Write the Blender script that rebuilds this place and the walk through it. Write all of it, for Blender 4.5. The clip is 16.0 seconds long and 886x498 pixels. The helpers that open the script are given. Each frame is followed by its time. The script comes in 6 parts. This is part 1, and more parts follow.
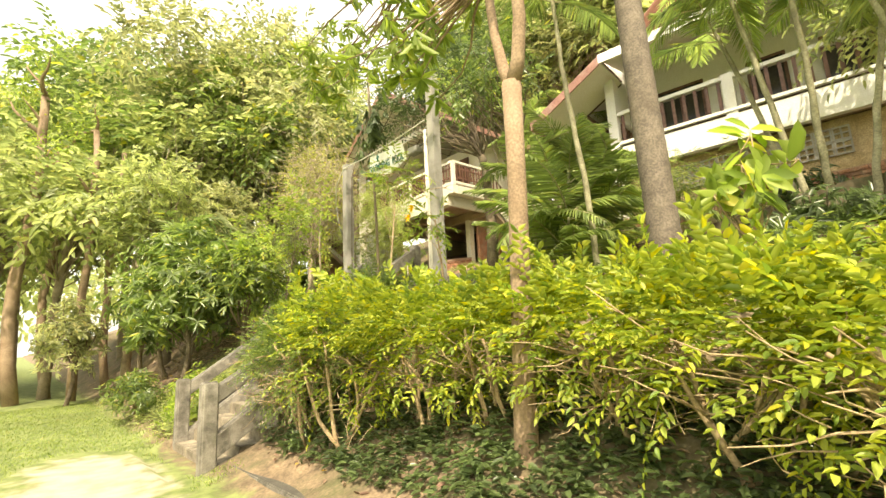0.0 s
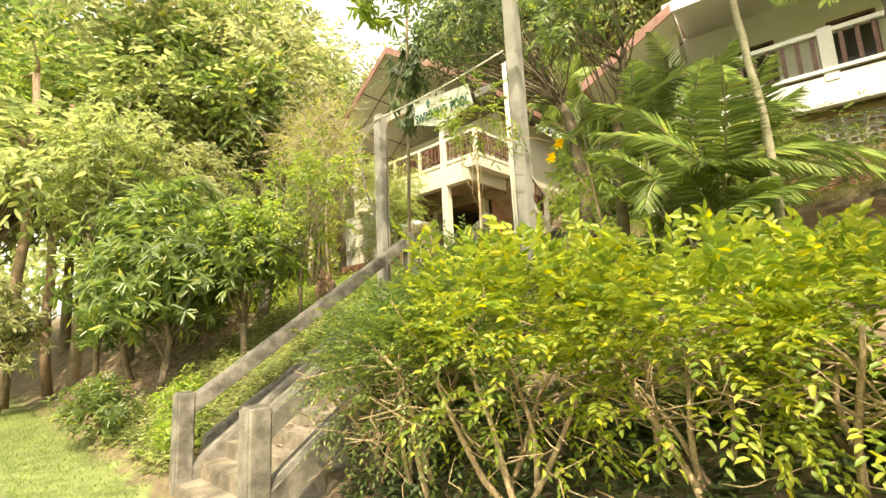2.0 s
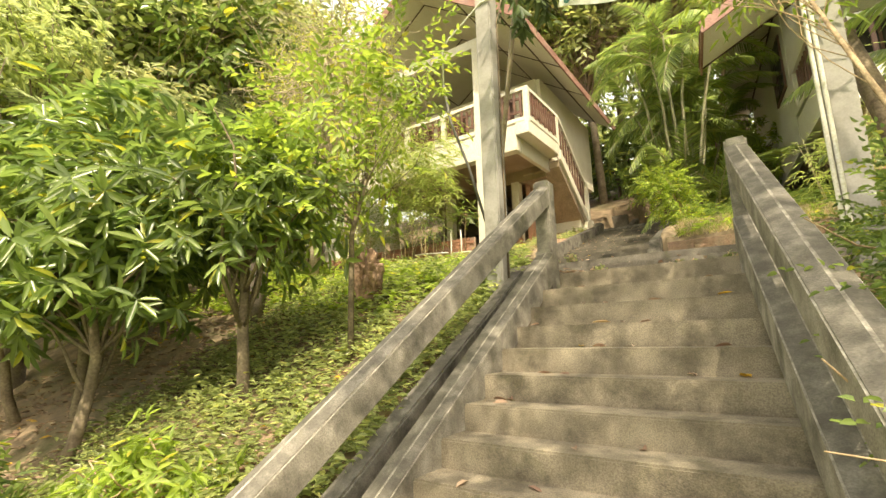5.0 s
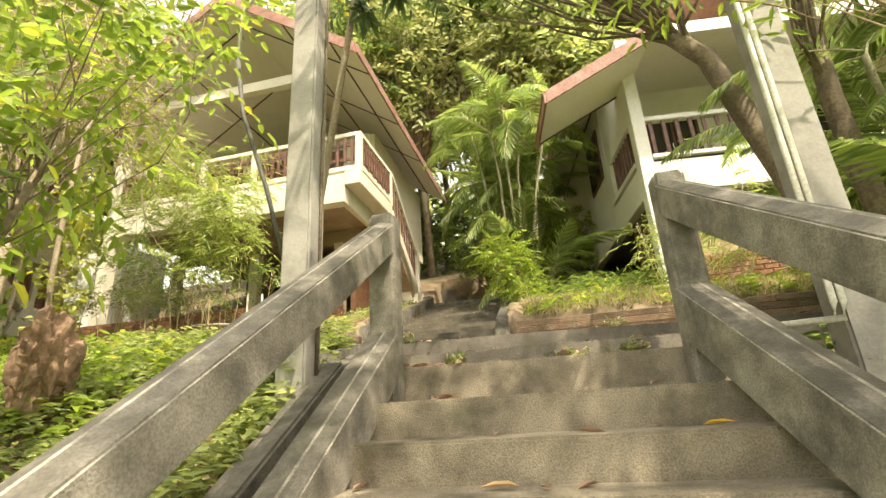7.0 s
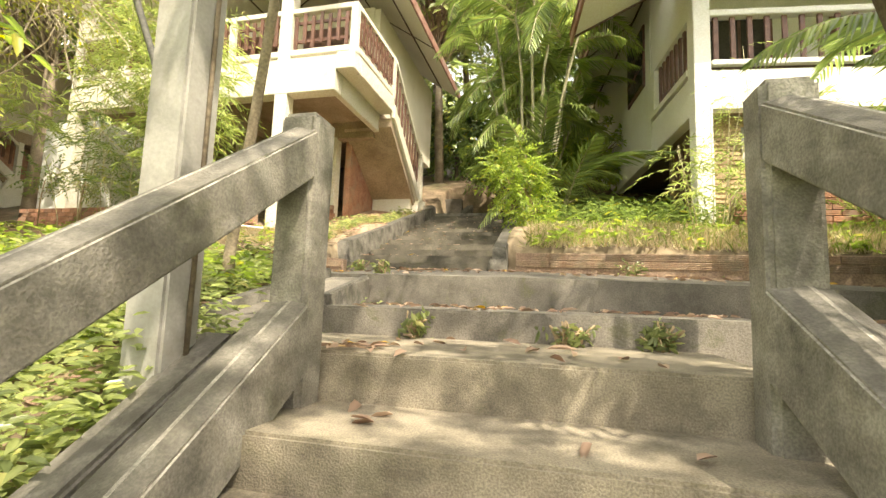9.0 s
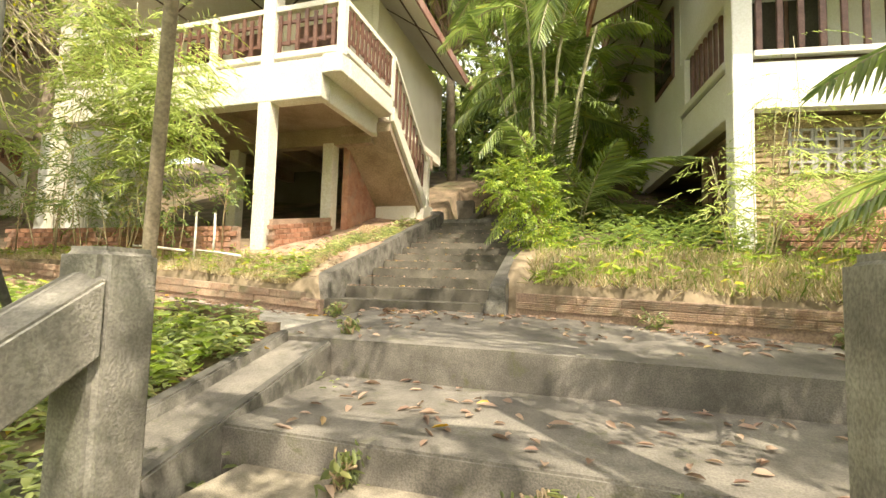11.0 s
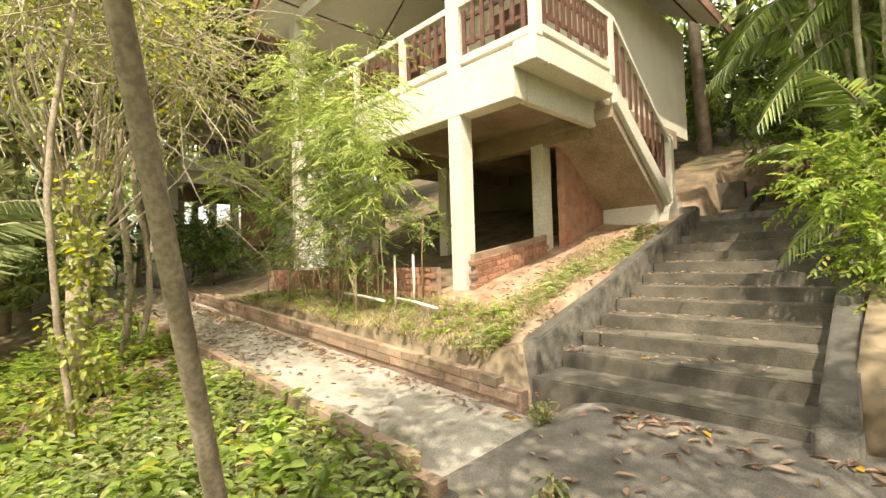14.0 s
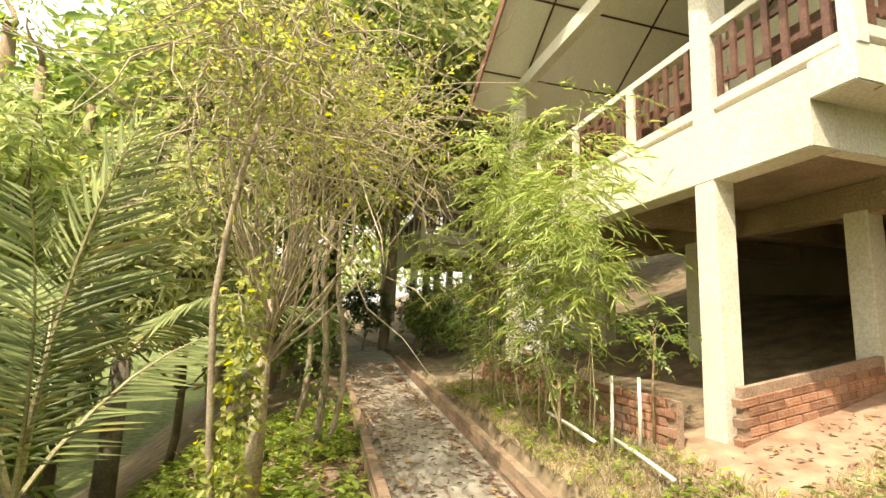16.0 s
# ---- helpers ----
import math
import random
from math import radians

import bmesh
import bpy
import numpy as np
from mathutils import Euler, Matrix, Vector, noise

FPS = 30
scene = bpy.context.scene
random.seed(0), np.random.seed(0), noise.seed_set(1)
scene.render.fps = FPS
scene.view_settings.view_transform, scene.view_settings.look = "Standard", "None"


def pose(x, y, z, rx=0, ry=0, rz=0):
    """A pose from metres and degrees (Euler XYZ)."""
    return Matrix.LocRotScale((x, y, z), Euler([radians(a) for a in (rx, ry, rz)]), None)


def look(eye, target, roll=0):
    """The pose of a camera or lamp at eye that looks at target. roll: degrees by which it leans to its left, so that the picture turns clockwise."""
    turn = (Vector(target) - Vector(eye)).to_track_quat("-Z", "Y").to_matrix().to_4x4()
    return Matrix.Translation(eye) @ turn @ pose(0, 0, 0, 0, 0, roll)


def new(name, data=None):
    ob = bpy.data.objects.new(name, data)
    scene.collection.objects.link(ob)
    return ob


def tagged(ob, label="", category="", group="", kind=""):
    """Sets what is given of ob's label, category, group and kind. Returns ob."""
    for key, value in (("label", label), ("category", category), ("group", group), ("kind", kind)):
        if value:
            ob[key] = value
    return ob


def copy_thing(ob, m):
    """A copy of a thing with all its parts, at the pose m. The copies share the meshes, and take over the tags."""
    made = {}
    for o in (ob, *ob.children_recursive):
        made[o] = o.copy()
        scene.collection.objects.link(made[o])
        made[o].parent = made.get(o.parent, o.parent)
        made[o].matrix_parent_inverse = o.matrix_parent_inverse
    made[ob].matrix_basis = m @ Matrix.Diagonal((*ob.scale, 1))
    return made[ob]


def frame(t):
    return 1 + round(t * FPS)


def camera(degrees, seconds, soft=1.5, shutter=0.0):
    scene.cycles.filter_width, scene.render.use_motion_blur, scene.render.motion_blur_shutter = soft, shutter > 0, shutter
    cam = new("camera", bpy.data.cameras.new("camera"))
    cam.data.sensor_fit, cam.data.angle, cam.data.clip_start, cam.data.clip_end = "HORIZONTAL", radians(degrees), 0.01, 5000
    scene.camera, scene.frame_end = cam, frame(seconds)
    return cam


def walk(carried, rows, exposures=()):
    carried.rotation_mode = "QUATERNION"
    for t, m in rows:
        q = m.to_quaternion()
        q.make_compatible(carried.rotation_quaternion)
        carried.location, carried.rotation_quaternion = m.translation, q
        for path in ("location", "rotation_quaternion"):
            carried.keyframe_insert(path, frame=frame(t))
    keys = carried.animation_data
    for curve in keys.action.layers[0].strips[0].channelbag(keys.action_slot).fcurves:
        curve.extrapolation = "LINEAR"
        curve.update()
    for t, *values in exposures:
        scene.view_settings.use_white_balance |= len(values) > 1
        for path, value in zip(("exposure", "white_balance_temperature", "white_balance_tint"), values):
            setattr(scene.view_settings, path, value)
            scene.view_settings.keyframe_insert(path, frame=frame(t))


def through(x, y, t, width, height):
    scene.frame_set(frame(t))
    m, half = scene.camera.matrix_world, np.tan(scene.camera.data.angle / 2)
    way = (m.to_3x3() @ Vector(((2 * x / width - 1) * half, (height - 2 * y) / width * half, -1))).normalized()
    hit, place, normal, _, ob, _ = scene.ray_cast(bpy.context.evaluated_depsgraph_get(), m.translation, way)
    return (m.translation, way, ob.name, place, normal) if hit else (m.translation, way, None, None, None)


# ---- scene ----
cam = camera(87.2, 16.0)
PATH = [
    (0, (7.842, -5.664, -1.17), (6.382, -4.348, -0.803), -2.82),
    (0.5, (7.196, -5.603, -1.107), (5.802, -4.217, -0.738), -3.36),
    (1, (6.525, -5.709, -1.088), (5.172, -4.284, -0.716), -3.36),
    (1.5, (5.819, -5.691, -1.093), (4.439, -4.279, -0.772), -3.7),
    (2, (5.027, -5.611, -1.037), (3.686, -4.162, -0.716), -2.71),
    (2.5, (4.329, -5.652, -1.038), (3.052, -4.153, -0.688), -1.91),
    (3, (3.581, -5.483, -1.052), (2.388, -3.927, -0.655), -1.22),
    (3.5, (2.919, -5.393, -1.028), (1.784, -3.795, -0.634), -0.55),
    (3.7, (2.653, -5.321, -1.022), (1.519, -3.71, -0.676), -1.07),
    (5.8, (0.379, -3.863, -0.866), (-0.724, -2.249, -0.445), -2.22),
    (6, (0.329, -3.648, -0.779), (-0.582, -1.975, -0.168), -1.87),
    (6.5, (0.109, -3.142, -0.535), (-0.43, -1.392, 0.27), -3.14),
    (7, (0.088, -2.799, -0.614), (-0.317, -0.947, 0.022), -3.48),
    (7.5, (0.085, -2.561, -0.584), (-0.237, -0.619, -0.232), -1.98),
    (8, (0.101, -2.329, -0.437), (-0.223, -0.361, -0.281), 1.9),
    (8.5, (0.188, -2.039, -0.322), (-0.201, -0.084, -0.155), 2.29),
    (9, (0.15, -1.801, -0.164), (-0.34, 0.125, 0.059), 1.99),
    (11.3, (0.348, -0.907, 0.62), (-0.284, 0.985, 0.765), 1.39),
    (11.4, (0.322, -0.866, 0.658), (-0.328, 1.019, 0.804), 1.35),
    (11.5, (0.3, -0.826, 0.703), (-0.368, 1.054, 0.842), 1.45),
    (12, (0.326, -0.548, 0.826), (-0.347, 1.331, 0.956), 1.47),
    (12.5, (0.317, -0.281, 0.979), (-0.251, 1.63, 1.138), 0.66),
    (13, (0.171, -0.088, 1.128), (-0.464, 1.807, 1.22), -0.65),
    (13.5, (0.134, 0.192, 1.263), (-0.82, 1.95, 1.282), -0.57),
    (14, (-0.199, 0.444, 1.307), (-1.637, 1.832, 1.37), -1.69),
    (14.5, (-0.522, 0.661, 1.524), (-2.236, 1.686, 1.632), -0.83),
    (15, (-0.699, 1.063, 1.627), (-2.537, 1.842, 1.751), -0.5),
    (15.5, (-0.829, 1.282, 1.807), (-2.73, 1.868, 2.008), 0.48),
    (16, (-1.041, 1.454, 1.858), (-2.953, 1.955, 2.168), 2.58),
]
walk(cam, [(t, look(eye, target, roll)) for t, eye, target, roll in PATH],
     exposures=[(0, 1.06, 7900, 7), (3.7, 1.08, 7900, 7), (6.0, 1.05, 7800, 7), (7.0, 1.12, 7500, 8), (8.2, 1.30, 7300, 9), (9, 1.40, 7200, 9), (12, 1.20, 7050, 9), (14, 1.05, 7100, 9), (16, 1.02, 7400, 9)])

# ---- world and sun ----
SUN_FROM = Vector((0.36, -0.42, 0.83)).normalized()
world = bpy.data.worlds.new("sky")
scene.world = world
world.use_nodes = True
wn = world.node_tree.nodes
sky = wn.new("ShaderNodeTexSky")
sky.sky_type = 'NISHITA'
sky.sun_disc = False
sky.sun_elevation = math.asin(SUN_FROM.z)
sky.sun_rotation = math.atan2(SUN_FROM.x, SUN_FROM.y)
sky.dust_density = 7.0
sky.air_density = 1.0
haze = wn.new("ShaderNodeMix")
haze.data_type = 'RGBA'
haze.inputs["Factor"].default_value = 0.55
haze.inputs["B"].default_value = (9.2, 9.3, 9.3, 1)
world.node_tree.links.new(sky.outputs[0], haze.inputs["A"])
world.node_tree.links.new(haze.outputs["Result"], wn["Background"].inputs[0])
wn["Background"].inputs[1].default_value = 0.15
sun_lamp = bpy.data.lights.new("sun", 'SUN')
sun_lamp.energy = 3.6
sun_lamp.angle = radians(0.6)
sun_lamp.color = (1.0, 0.93, 0.80)
sun = new("sun", sun_lamp)
sun.matrix_world = look(SUN_FROM * 60, (0, 0, 0))


# ---- materials ----
def nodes_of(name):
    m = bpy.data.materials.new(name)
    m.use_nodes = True
    nt = m.node_tree
    return m, nt, nt.nodes["Principled BSDF"]


def surface(name, c1, c2, scale=4.0, rough=0.8, bump=0.15, stain=None, stain_scale=0.8, grain=60.0, stain_amount=0.5, metal=0.0, vary=0.0, speckle=0.4, moss=0.0):
    """Two-scale mottled surface with fine grain relief and optional stains."""
    m, nt, bsdf = nodes_of(name)
    N, L = nt.nodes, nt.links
    geo = N.new("ShaderNodeNewGeometry")
    n1 = N.new("ShaderNodeTexNoise")
    n1.inputs["Scale"].default_value = scale
    n1.inputs["Detail"].default_value = 6
    L.new(geo.outputs["Position"], n1.inputs["Vector"])
    n2 = N.new("ShaderNodeTexNoise")
    n2.inputs["Scale"].default_value = grain
    n2.inputs["Detail"].default_value = 3
    L.new(geo.outputs["Position"], n2.inputs["Vector"])
    r = N.new("ShaderNodeValToRGB")
    r.color_ramp.elements[0].position, r.color_ramp.elements[1].position = 0.32, 0.68
    r.color_ramp.elements[0].color, r.color_ramp.elements[1].color = (*c1, 1), (*c2, 1)
    L.new(n1.outputs["Fac"], r.inputs["Fac"])
    col = r.outputs["Color"]
    g = N.new("ShaderNodeMix")
    g.data_type, g.blend_type = 'RGBA', 'OVERLAY'
    g.inputs["Factor"].default_value = speckle
    L.new(col, g.inputs["A"])
    gr = N.new("ShaderNodeMapRange")
    gr.inputs["From Min"].default_value, gr.inputs["From Max"].default_value = 0.36, 0.64
    gr.inputs["To Min"].default_value, gr.inputs["To Max"].default_value = 0.22, 0.78
    L.new(n2.outputs["Fac"], gr.inputs["Value"])
    L.new(gr.outputs[0], g.inputs["B"])
    col = g.outputs["Result"]
    if stain:
        n3 = N.new("ShaderNodeTexNoise")
        n3.inputs["Scale"].default_value = stain_scale
        n3.inputs["Detail"].default_value = 9
        n3.inputs["Roughness"].default_value = 0.7
        L.new(geo.outputs["Position"], n3.inputs["Vector"])
        r3 = N.new("ShaderNodeValToRGB")
        r3.color_ramp.elements[0].position, r3.color_ramp.elements[1].position = 0.48, 0.68
        r3.color_ramp.elements[1].color = (stain_amount,) * 3 + (1,)
        L.new(n3.outputs["Fac"], r3.inputs["Fac"])
        k = N.new("ShaderNodeMix")
        k.data_type = 'RGBA'
        L.new(r3.outputs["Color"], k.inputs["Factor"])
        L.new(col, k.inputs["A"])
        k.inputs["B"].default_value = (*stain, 1)
        col = k.outputs["Result"]
    if moss:
        n4 = N.new("ShaderNodeTexNoise")
        n4.inputs["Scale"].default_value = 3.1
        n4.inputs["Detail"].default_value = 10
        n4.inputs["Roughness"].default_value = 0.75
        n4.inputs["Distortion"].default_value = 0.6
        L.new(geo.outputs["Position"], n4.inputs["Vector"])
        r4 = N.new("ShaderNodeValToRGB")
        r4.color_ramp.elements[0].position, r4.color_ramp.elements[1].position = 0.56, 0.66
        r4.color_ramp.elements[1].color = (moss,) * 3 + (1,)
        L.new(n4.outputs["Fac"], r4.inputs["Fac"])
        k4 = N.new("ShaderNodeMix")
        k4.data_type = 'RGBA'
        L.new(r4.outputs["Color"], k4.inputs["Factor"])
        L.new(col, k4.inputs["A"])
        k4.inputs["B"].default_value = (0.085, 0.088, 0.03, 1)
        col = k4.outputs["Result"]
    if vary:
        oi = N.new("ShaderNodeObjectInfo")
        hv = N.new("ShaderNodeHueSaturation")
        mp = N.new("ShaderNodeMapRange")
        mp.inputs["To Min"].default_value, mp.inputs["To Max"].default_value = 1 - vary, 1 + vary
        L.new(oi.outputs["Random"], mp.inputs["Value"])
        L.new(mp.outputs[0], hv.inputs["Value"])
        L.new(col, hv.inputs["Color"])
        col = hv.outputs["Color"]
    L.new(col, bsdf.inputs["Base Color"])
    bsdf.inputs["Roughness"].default_value = rough
    bsdf.inputs["Metallic"].default_value = metal
    b = N.new("ShaderNodeBump")
    b.inputs["Strength"].default_value = bump
    b.inputs["Distance"].default_value = 0.006
    mx = N.new("ShaderNodeMath")
    mx.operation = 'ADD'
    L.new(n1.outputs["Fac"], mx.inputs[0])
    L.new(n2.outputs["Fac"], mx.inputs[1])
    L.new(mx.outputs[0], b.inputs["Height"])
    L.new(b.outputs[0], bsdf.inputs["Normal"])
    return m


def leafy(name, dark, light, third=None, shine=0.35, through=0.45):
    """Leaf skin: colour by leaf, gloss on top, light coming through."""
    m, nt, bsdf = nodes_of(name)
    N, L = nt.nodes, nt.links
    dark, light = (dark[0] + 0.018, dark[1] + 0.006, dark[2] + 0.022), (light[0] + 0.02, light[1], light[2] + 0.034)
    geo = N.new("ShaderNodeNewGeometry")
    r = N.new("ShaderNodeValToRGB")
    r.color_ramp.elements[0].color, r.color_ramp.elements[1].color = (*dark, 1), (*light, 1)
    if third:
        r.color_ramp.elements[1].position = 0.93
        e = r.color_ramp.elements.new(0.97)
        e.color = (*third, 1)
    L.new(geo.outputs["Random Per Island"], r.inputs["Fac"])
    n1 = N.new("ShaderNodeTexNoise")
    n1.inputs["Scale"].default_value = 1.3
    L.new(geo.outputs["Position"], n1.inputs["Vector"])
    hv = N.new("ShaderNodeHueSaturation")
    mp = N.new("ShaderNodeMapRange")
    mp.inputs["From Min"].default_value, mp.inputs["From Max"].default_value = 0.3, 0.7
    mp.inputs["To Min"].default_value, mp.inputs["To Max"].default_value = 0.75, 1.25
    L.new(n1.outputs["Fac"], mp.inputs["Value"])
    L.new(mp.outputs[0], hv.inputs["Value"])
    L.new(r.outputs["Color"], hv.inputs["Color"])
    L.new(hv.outputs["Color"], bsdf.inputs["Base Color"])
    bsdf.inputs["Roughness"].default_value = 0.5 - 0.25 * shine
    bsdf.inputs["Specular IOR Level"].default_value = 0.3 + 0.4 * shine
    tr = N.new("ShaderNodeBsdfTranslucent")
    br = N.new("ShaderNodeHueSaturation")
    br.inputs["Value"].default_value = 1.7
    br.inputs["Saturation"].default_value = 1.1
    L.new(hv.outputs["Color"], br.inputs["Color"])
    L.new(br.outputs["Color"], tr.inputs["Color"])
    mix = N.new("ShaderNodeMixShader")
    mix.inputs[0].default_value = through
    L.new(bsdf.outputs[0], mix.inputs[1])
    L.new(tr.outputs[0], mix.inputs[2])
    L.new(mix.outputs[0], N["Material Output"].inputs["Surface"])
    return m


def lichen_tops(m, dark, amount):
    """Patchy dark lichen that grows on upward faces."""
    N, L = m.node_tree.nodes, m.node_tree.links
    bsdf = N["Principled BSDF"]
    col = bsdf.inputs["Base Color"].links[0].from_socket
    geo = N.new("ShaderNodeNewGeometry")
    sep = N.new("ShaderNodeSeparateXYZ")
    L.new(geo.outputs["True Normal"], sep.inputs[0])
    n = N.new("ShaderNodeTexNoise")
    n.inputs["Scale"].default_value = 9.0
    n.inputs["Detail"].default_value = 9
    n.inputs["Roughness"].default_value = 0.7
    L.new(geo.outputs["Position"], n.inputs["Vector"])
    s = N.new("ShaderNodeMath")
    s.operation = 'ADD'
    L.new(sep.outputs["Z"], s.inputs[0])
    L.new(n.outputs["Fac"], s.inputs[1])
    q = N.new("ShaderNodeMapRange")
    q.inputs["From Min"].default_value, q.inputs["From Max"].default_value = 1.05, 1.45
    q.inputs["To Max"].default_value = amount
    L.new(s.outputs[0], q.inputs["Value"])
    k = N.new("ShaderNodeMix")
    k.data_type = 'RGBA'
    L.new(q.outputs[0], k.inputs["Factor"])
    L.new(col, k.inputs["A"])
    k.inputs["B"].default_value = (*dark, 1)
    L.new(k.outputs["Result"], bsdf.inputs["Base Color"])


CONCRETE = surface("weathered concrete", (0.12, 0.11, 0.09), (0.27, 0.25, 0.215), 7.0, 0.85, 0.5, (0.04, 0.037, 0.03), 4.5, 95, 0.9, speckle=0.28, moss=0.3)
lichen_tops(CONCRETE, (0.06, 0.055, 0.045), 0.8)
RAILCRETE = surface("streaked railing concrete", (0.15, 0.135, 0.11), (0.34, 0.315, 0.27), 6.0, 0.85, 0.6, (0.065, 0.06, 0.048), 3.2, 120, 0.9, speckle=0.35, moss=0.25)
lichen_tops(RAILCRETE, (0.075, 0.068, 0.055), 0.85)
# Chipped rail edge, with its highlight put into the pale colour.
EDGECRETE = surface("chipped pale edge highlight", (0.17, 0.155, 0.13), (0.42, 0.395, 0.34), 14.0, 0.9, 0.5, (0.12, 0.11, 0.09), 9.0, 120, 0.9)
STEPCRETE = surface("pebbled step concrete", (0.17, 0.145, 0.105), (0.32, 0.275, 0.205), 5.0, 0.9, 0.7, (0.07, 0.06, 0.042), 3.0, 140, 0.85, speckle=0.42, moss=0.25)
# Mossy concrete; base colour lowered to stand for the landing's dappled shade.
DARKCRETE = surface("shade-darkened mossy concrete", (0.105, 0.094, 0.078), (0.235, 0.21, 0.175), 2.6, 0.85, 0.5, (0.05, 0.045, 0.035), 1.7, 110, 0.75, moss=0.6)
OLDCRETE = surface("mouldy stair concrete", (0.075, 0.066, 0.05), (0.17, 0.15, 0.115), 3.0, 0.9, 0.5, (0.035, 0.033, 0.024), 2.2, 110, 0.8, moss=0.5)
PATHCRETE = surface("path concrete", (0.27, 0.245, 0.20), (0.42, 0.39, 0.33), 2.2, 0.9, 0.5, (0.12, 0.10, 0.075), 1.6, 110, 0.75, moss=0.7)
POLECRETE = surface("grey pole concrete", (0.29, 0.275, 0.25), (0.38, 0.365, 0.335), 2.5, 0.8, 0.2, (0.17, 0.155, 0.13), 3.0, 60, 0.7, speckle=0.1)
PAINT = surface("cream wall paint", (0.66, 0.62, 0.51), (0.73, 0.69, 0.585), 0.8, 0.7, 0.08, (0.47, 0.41, 0.31), 1.3, 40, 0.4)
WHITE = surface("white wall paint", (0.76, 0.755, 0.70), (0.82, 0.81, 0.77), 0.8, 0.7, 0.08, (0.60, 0.57, 0.48), 0.7, 40, 0.35)
SOFFIT = surface("cream soffit board", (0.80, 0.77, 0.67), (0.85, 0.82, 0.73), 0.6, 0.75, 0.05, (0.50, 0.45, 0.34), 0.6, 30, 0.3)
UNDER = surface("brown slab underside", (0.30, 0.23, 0.155), (0.42, 0.33, 0.24), 1.5, 0.9, 0.2, (0.16, 0.11, 0.075), 1.2, 40, 0.6)
WOOD = surface("red-brown stained wood", (0.10, 0.045, 0.03), (0.17, 0.085, 0.06), 9, 0.5, 0.2, None, 1, 50)
TRIMWOOD_SHADE = surface("dark trim wood and groove shade", (0.06, 0.03, 0.018), (0.10, 0.055, 0.035), 9, 0.6, 0.2)
FASCIA = surface("weathered red fascia board", (0.22, 0.10, 0.075), (0.33, 0.18, 0.14), 5, 0.7, 0.2, (0.42, 0.36, 0.30), 2.0, 40, 0.5)
TILE = surface("red-brown roof tile", (0.16, 0.07, 0.05), (0.25, 0.12, 0.09), 6, 0.7, 0.2)
BRICK = surface("orange hollow brick", (0.30, 0.14, 0.085), (0.42, 0.23, 0.15), 7, 0.85, 0.3, (0.32, 0.26, 0.20), 2.5, 60, 0.85, vary=0.3)
MORTAR = surface("brown mortar", (0.26, 0.175, 0.125), (0.36, 0.255, 0.185), 6, 0.95, 0.4)
KERBBRICK = surface("dusty kerb brick", (0.25, 0.16, 0.105), (0.39, 0.28, 0.195), 7, 0.9, 0.5, (0.16, 0.14, 0.10), 3.5, 90, 0.9, vary=0.3, moss=0.6)
LEAF_BAMBOO = leafy("pale bamboo leaves", (0.19, 0.26, 0.06), (0.42, 0.50, 0.15), (0.52, 0.50, 0.22), 0.4, 0.5)
LEAF_YG = leafy("yellow-green leaves", (0.17, 0.20, 0.04), (0.42, 0.46, 0.10), (0.58, 0.54, 0.05), 0.3, 0.5)
STONE = surface("buff slate stone", (0.34, 0.25, 0.13), (0.48, 0.37, 0.22), 5, 0.85, 0.4, (0.22, 0.16, 0.10), 2.0, 40, 0.5, vary=0.3)
BARK = surface("pale tan bark", (0.23, 0.155, 0.10), (0.35, 0.255, 0.175), 3, 0.9, 0.5, (0.22, 0.15, 0.09), 1.6, 45, 0.5)
PALMBARK = surface("grey-brown palm bark", (0.12, 0.10, 0.08), (0.21, 0.175, 0.14), 5, 0.95, 0.6, (0.09, 0.07, 0.05), 2, 40, 0.5)
GREYBARK = surface("brown-grey bark", (0.12, 0.09, 0.06), (0.24, 0.19, 0.13), 5, 0.95, 0.6, (0.07, 0.055, 0.04), 2, 40, 0.5)
STALK = surface("straw-brown twig", (0.30, 0.21, 0.12), (0.45, 0.34, 0.21), 8, 0.85, 0.3)
CULM = surface("olive cane", (0.33, 0.29, 0.16), (0.50, 0.45, 0.28), 5, 0.6, 0.2)
SOIL = surface("leaf-strewn slope soil", (0.11, 0.08, 0.05), (0.25, 0.18, 0.115), 3.5, 0.95, 0.8, (0.05, 0.075, 0.02), 0.9, 30, 0.8)
SAND = surface("dry reddish sand", (0.42, 0.28, 0.18), (0.56, 0.41, 0.29), 2.0, 0.95, 0.5, (0.30, 0.19, 0.12), 1.5, 60, 0.5)
LAWNSOIL = surface("lawn soil", (0.09, 0.13, 0.03), (0.22, 0.25, 0.08), 1.5, 0.95, 0.6, (0.36, 0.30, 0.19), 0.8, 40, 0.5)
REDSOIL = surface("clodded red-brown soil", (0.20, 0.12, 0.08), (0.40, 0.27, 0.19), 6.0, 0.95, 0.9, (0.09, 0.05, 0.03), 3, 30, 0.6)
TWIG = surface("pale grey twig", (0.36, 0.29, 0.20), (0.55, 0.47, 0.35), 5, 0.9, 0.4, (0.22, 0.16, 0.10), 2, 40, 0.5)
TRUNK = surface("tan-grey smooth bark", (0.26, 0.205, 0.145), (0.41, 0.335, 0.245), 4, 0.9, 0.4, (0.13, 0.10, 0.065), 3, 50, 0.6)
DRYLEAF = leafy("dry fallen leaves", (0.19, 0.12, 0.07), (0.42, 0.32, 0.20), (0.55, 0.34, 0.04), 0.1, 0.2)
CLOTH = surface("white banner cloth", (0.70, 0.70, 0.64), (0.80, 0.80, 0.74), 2.5, 0.8, 0.1, (0.55, 0.55, 0.47), 2.0, 80, 0.4)
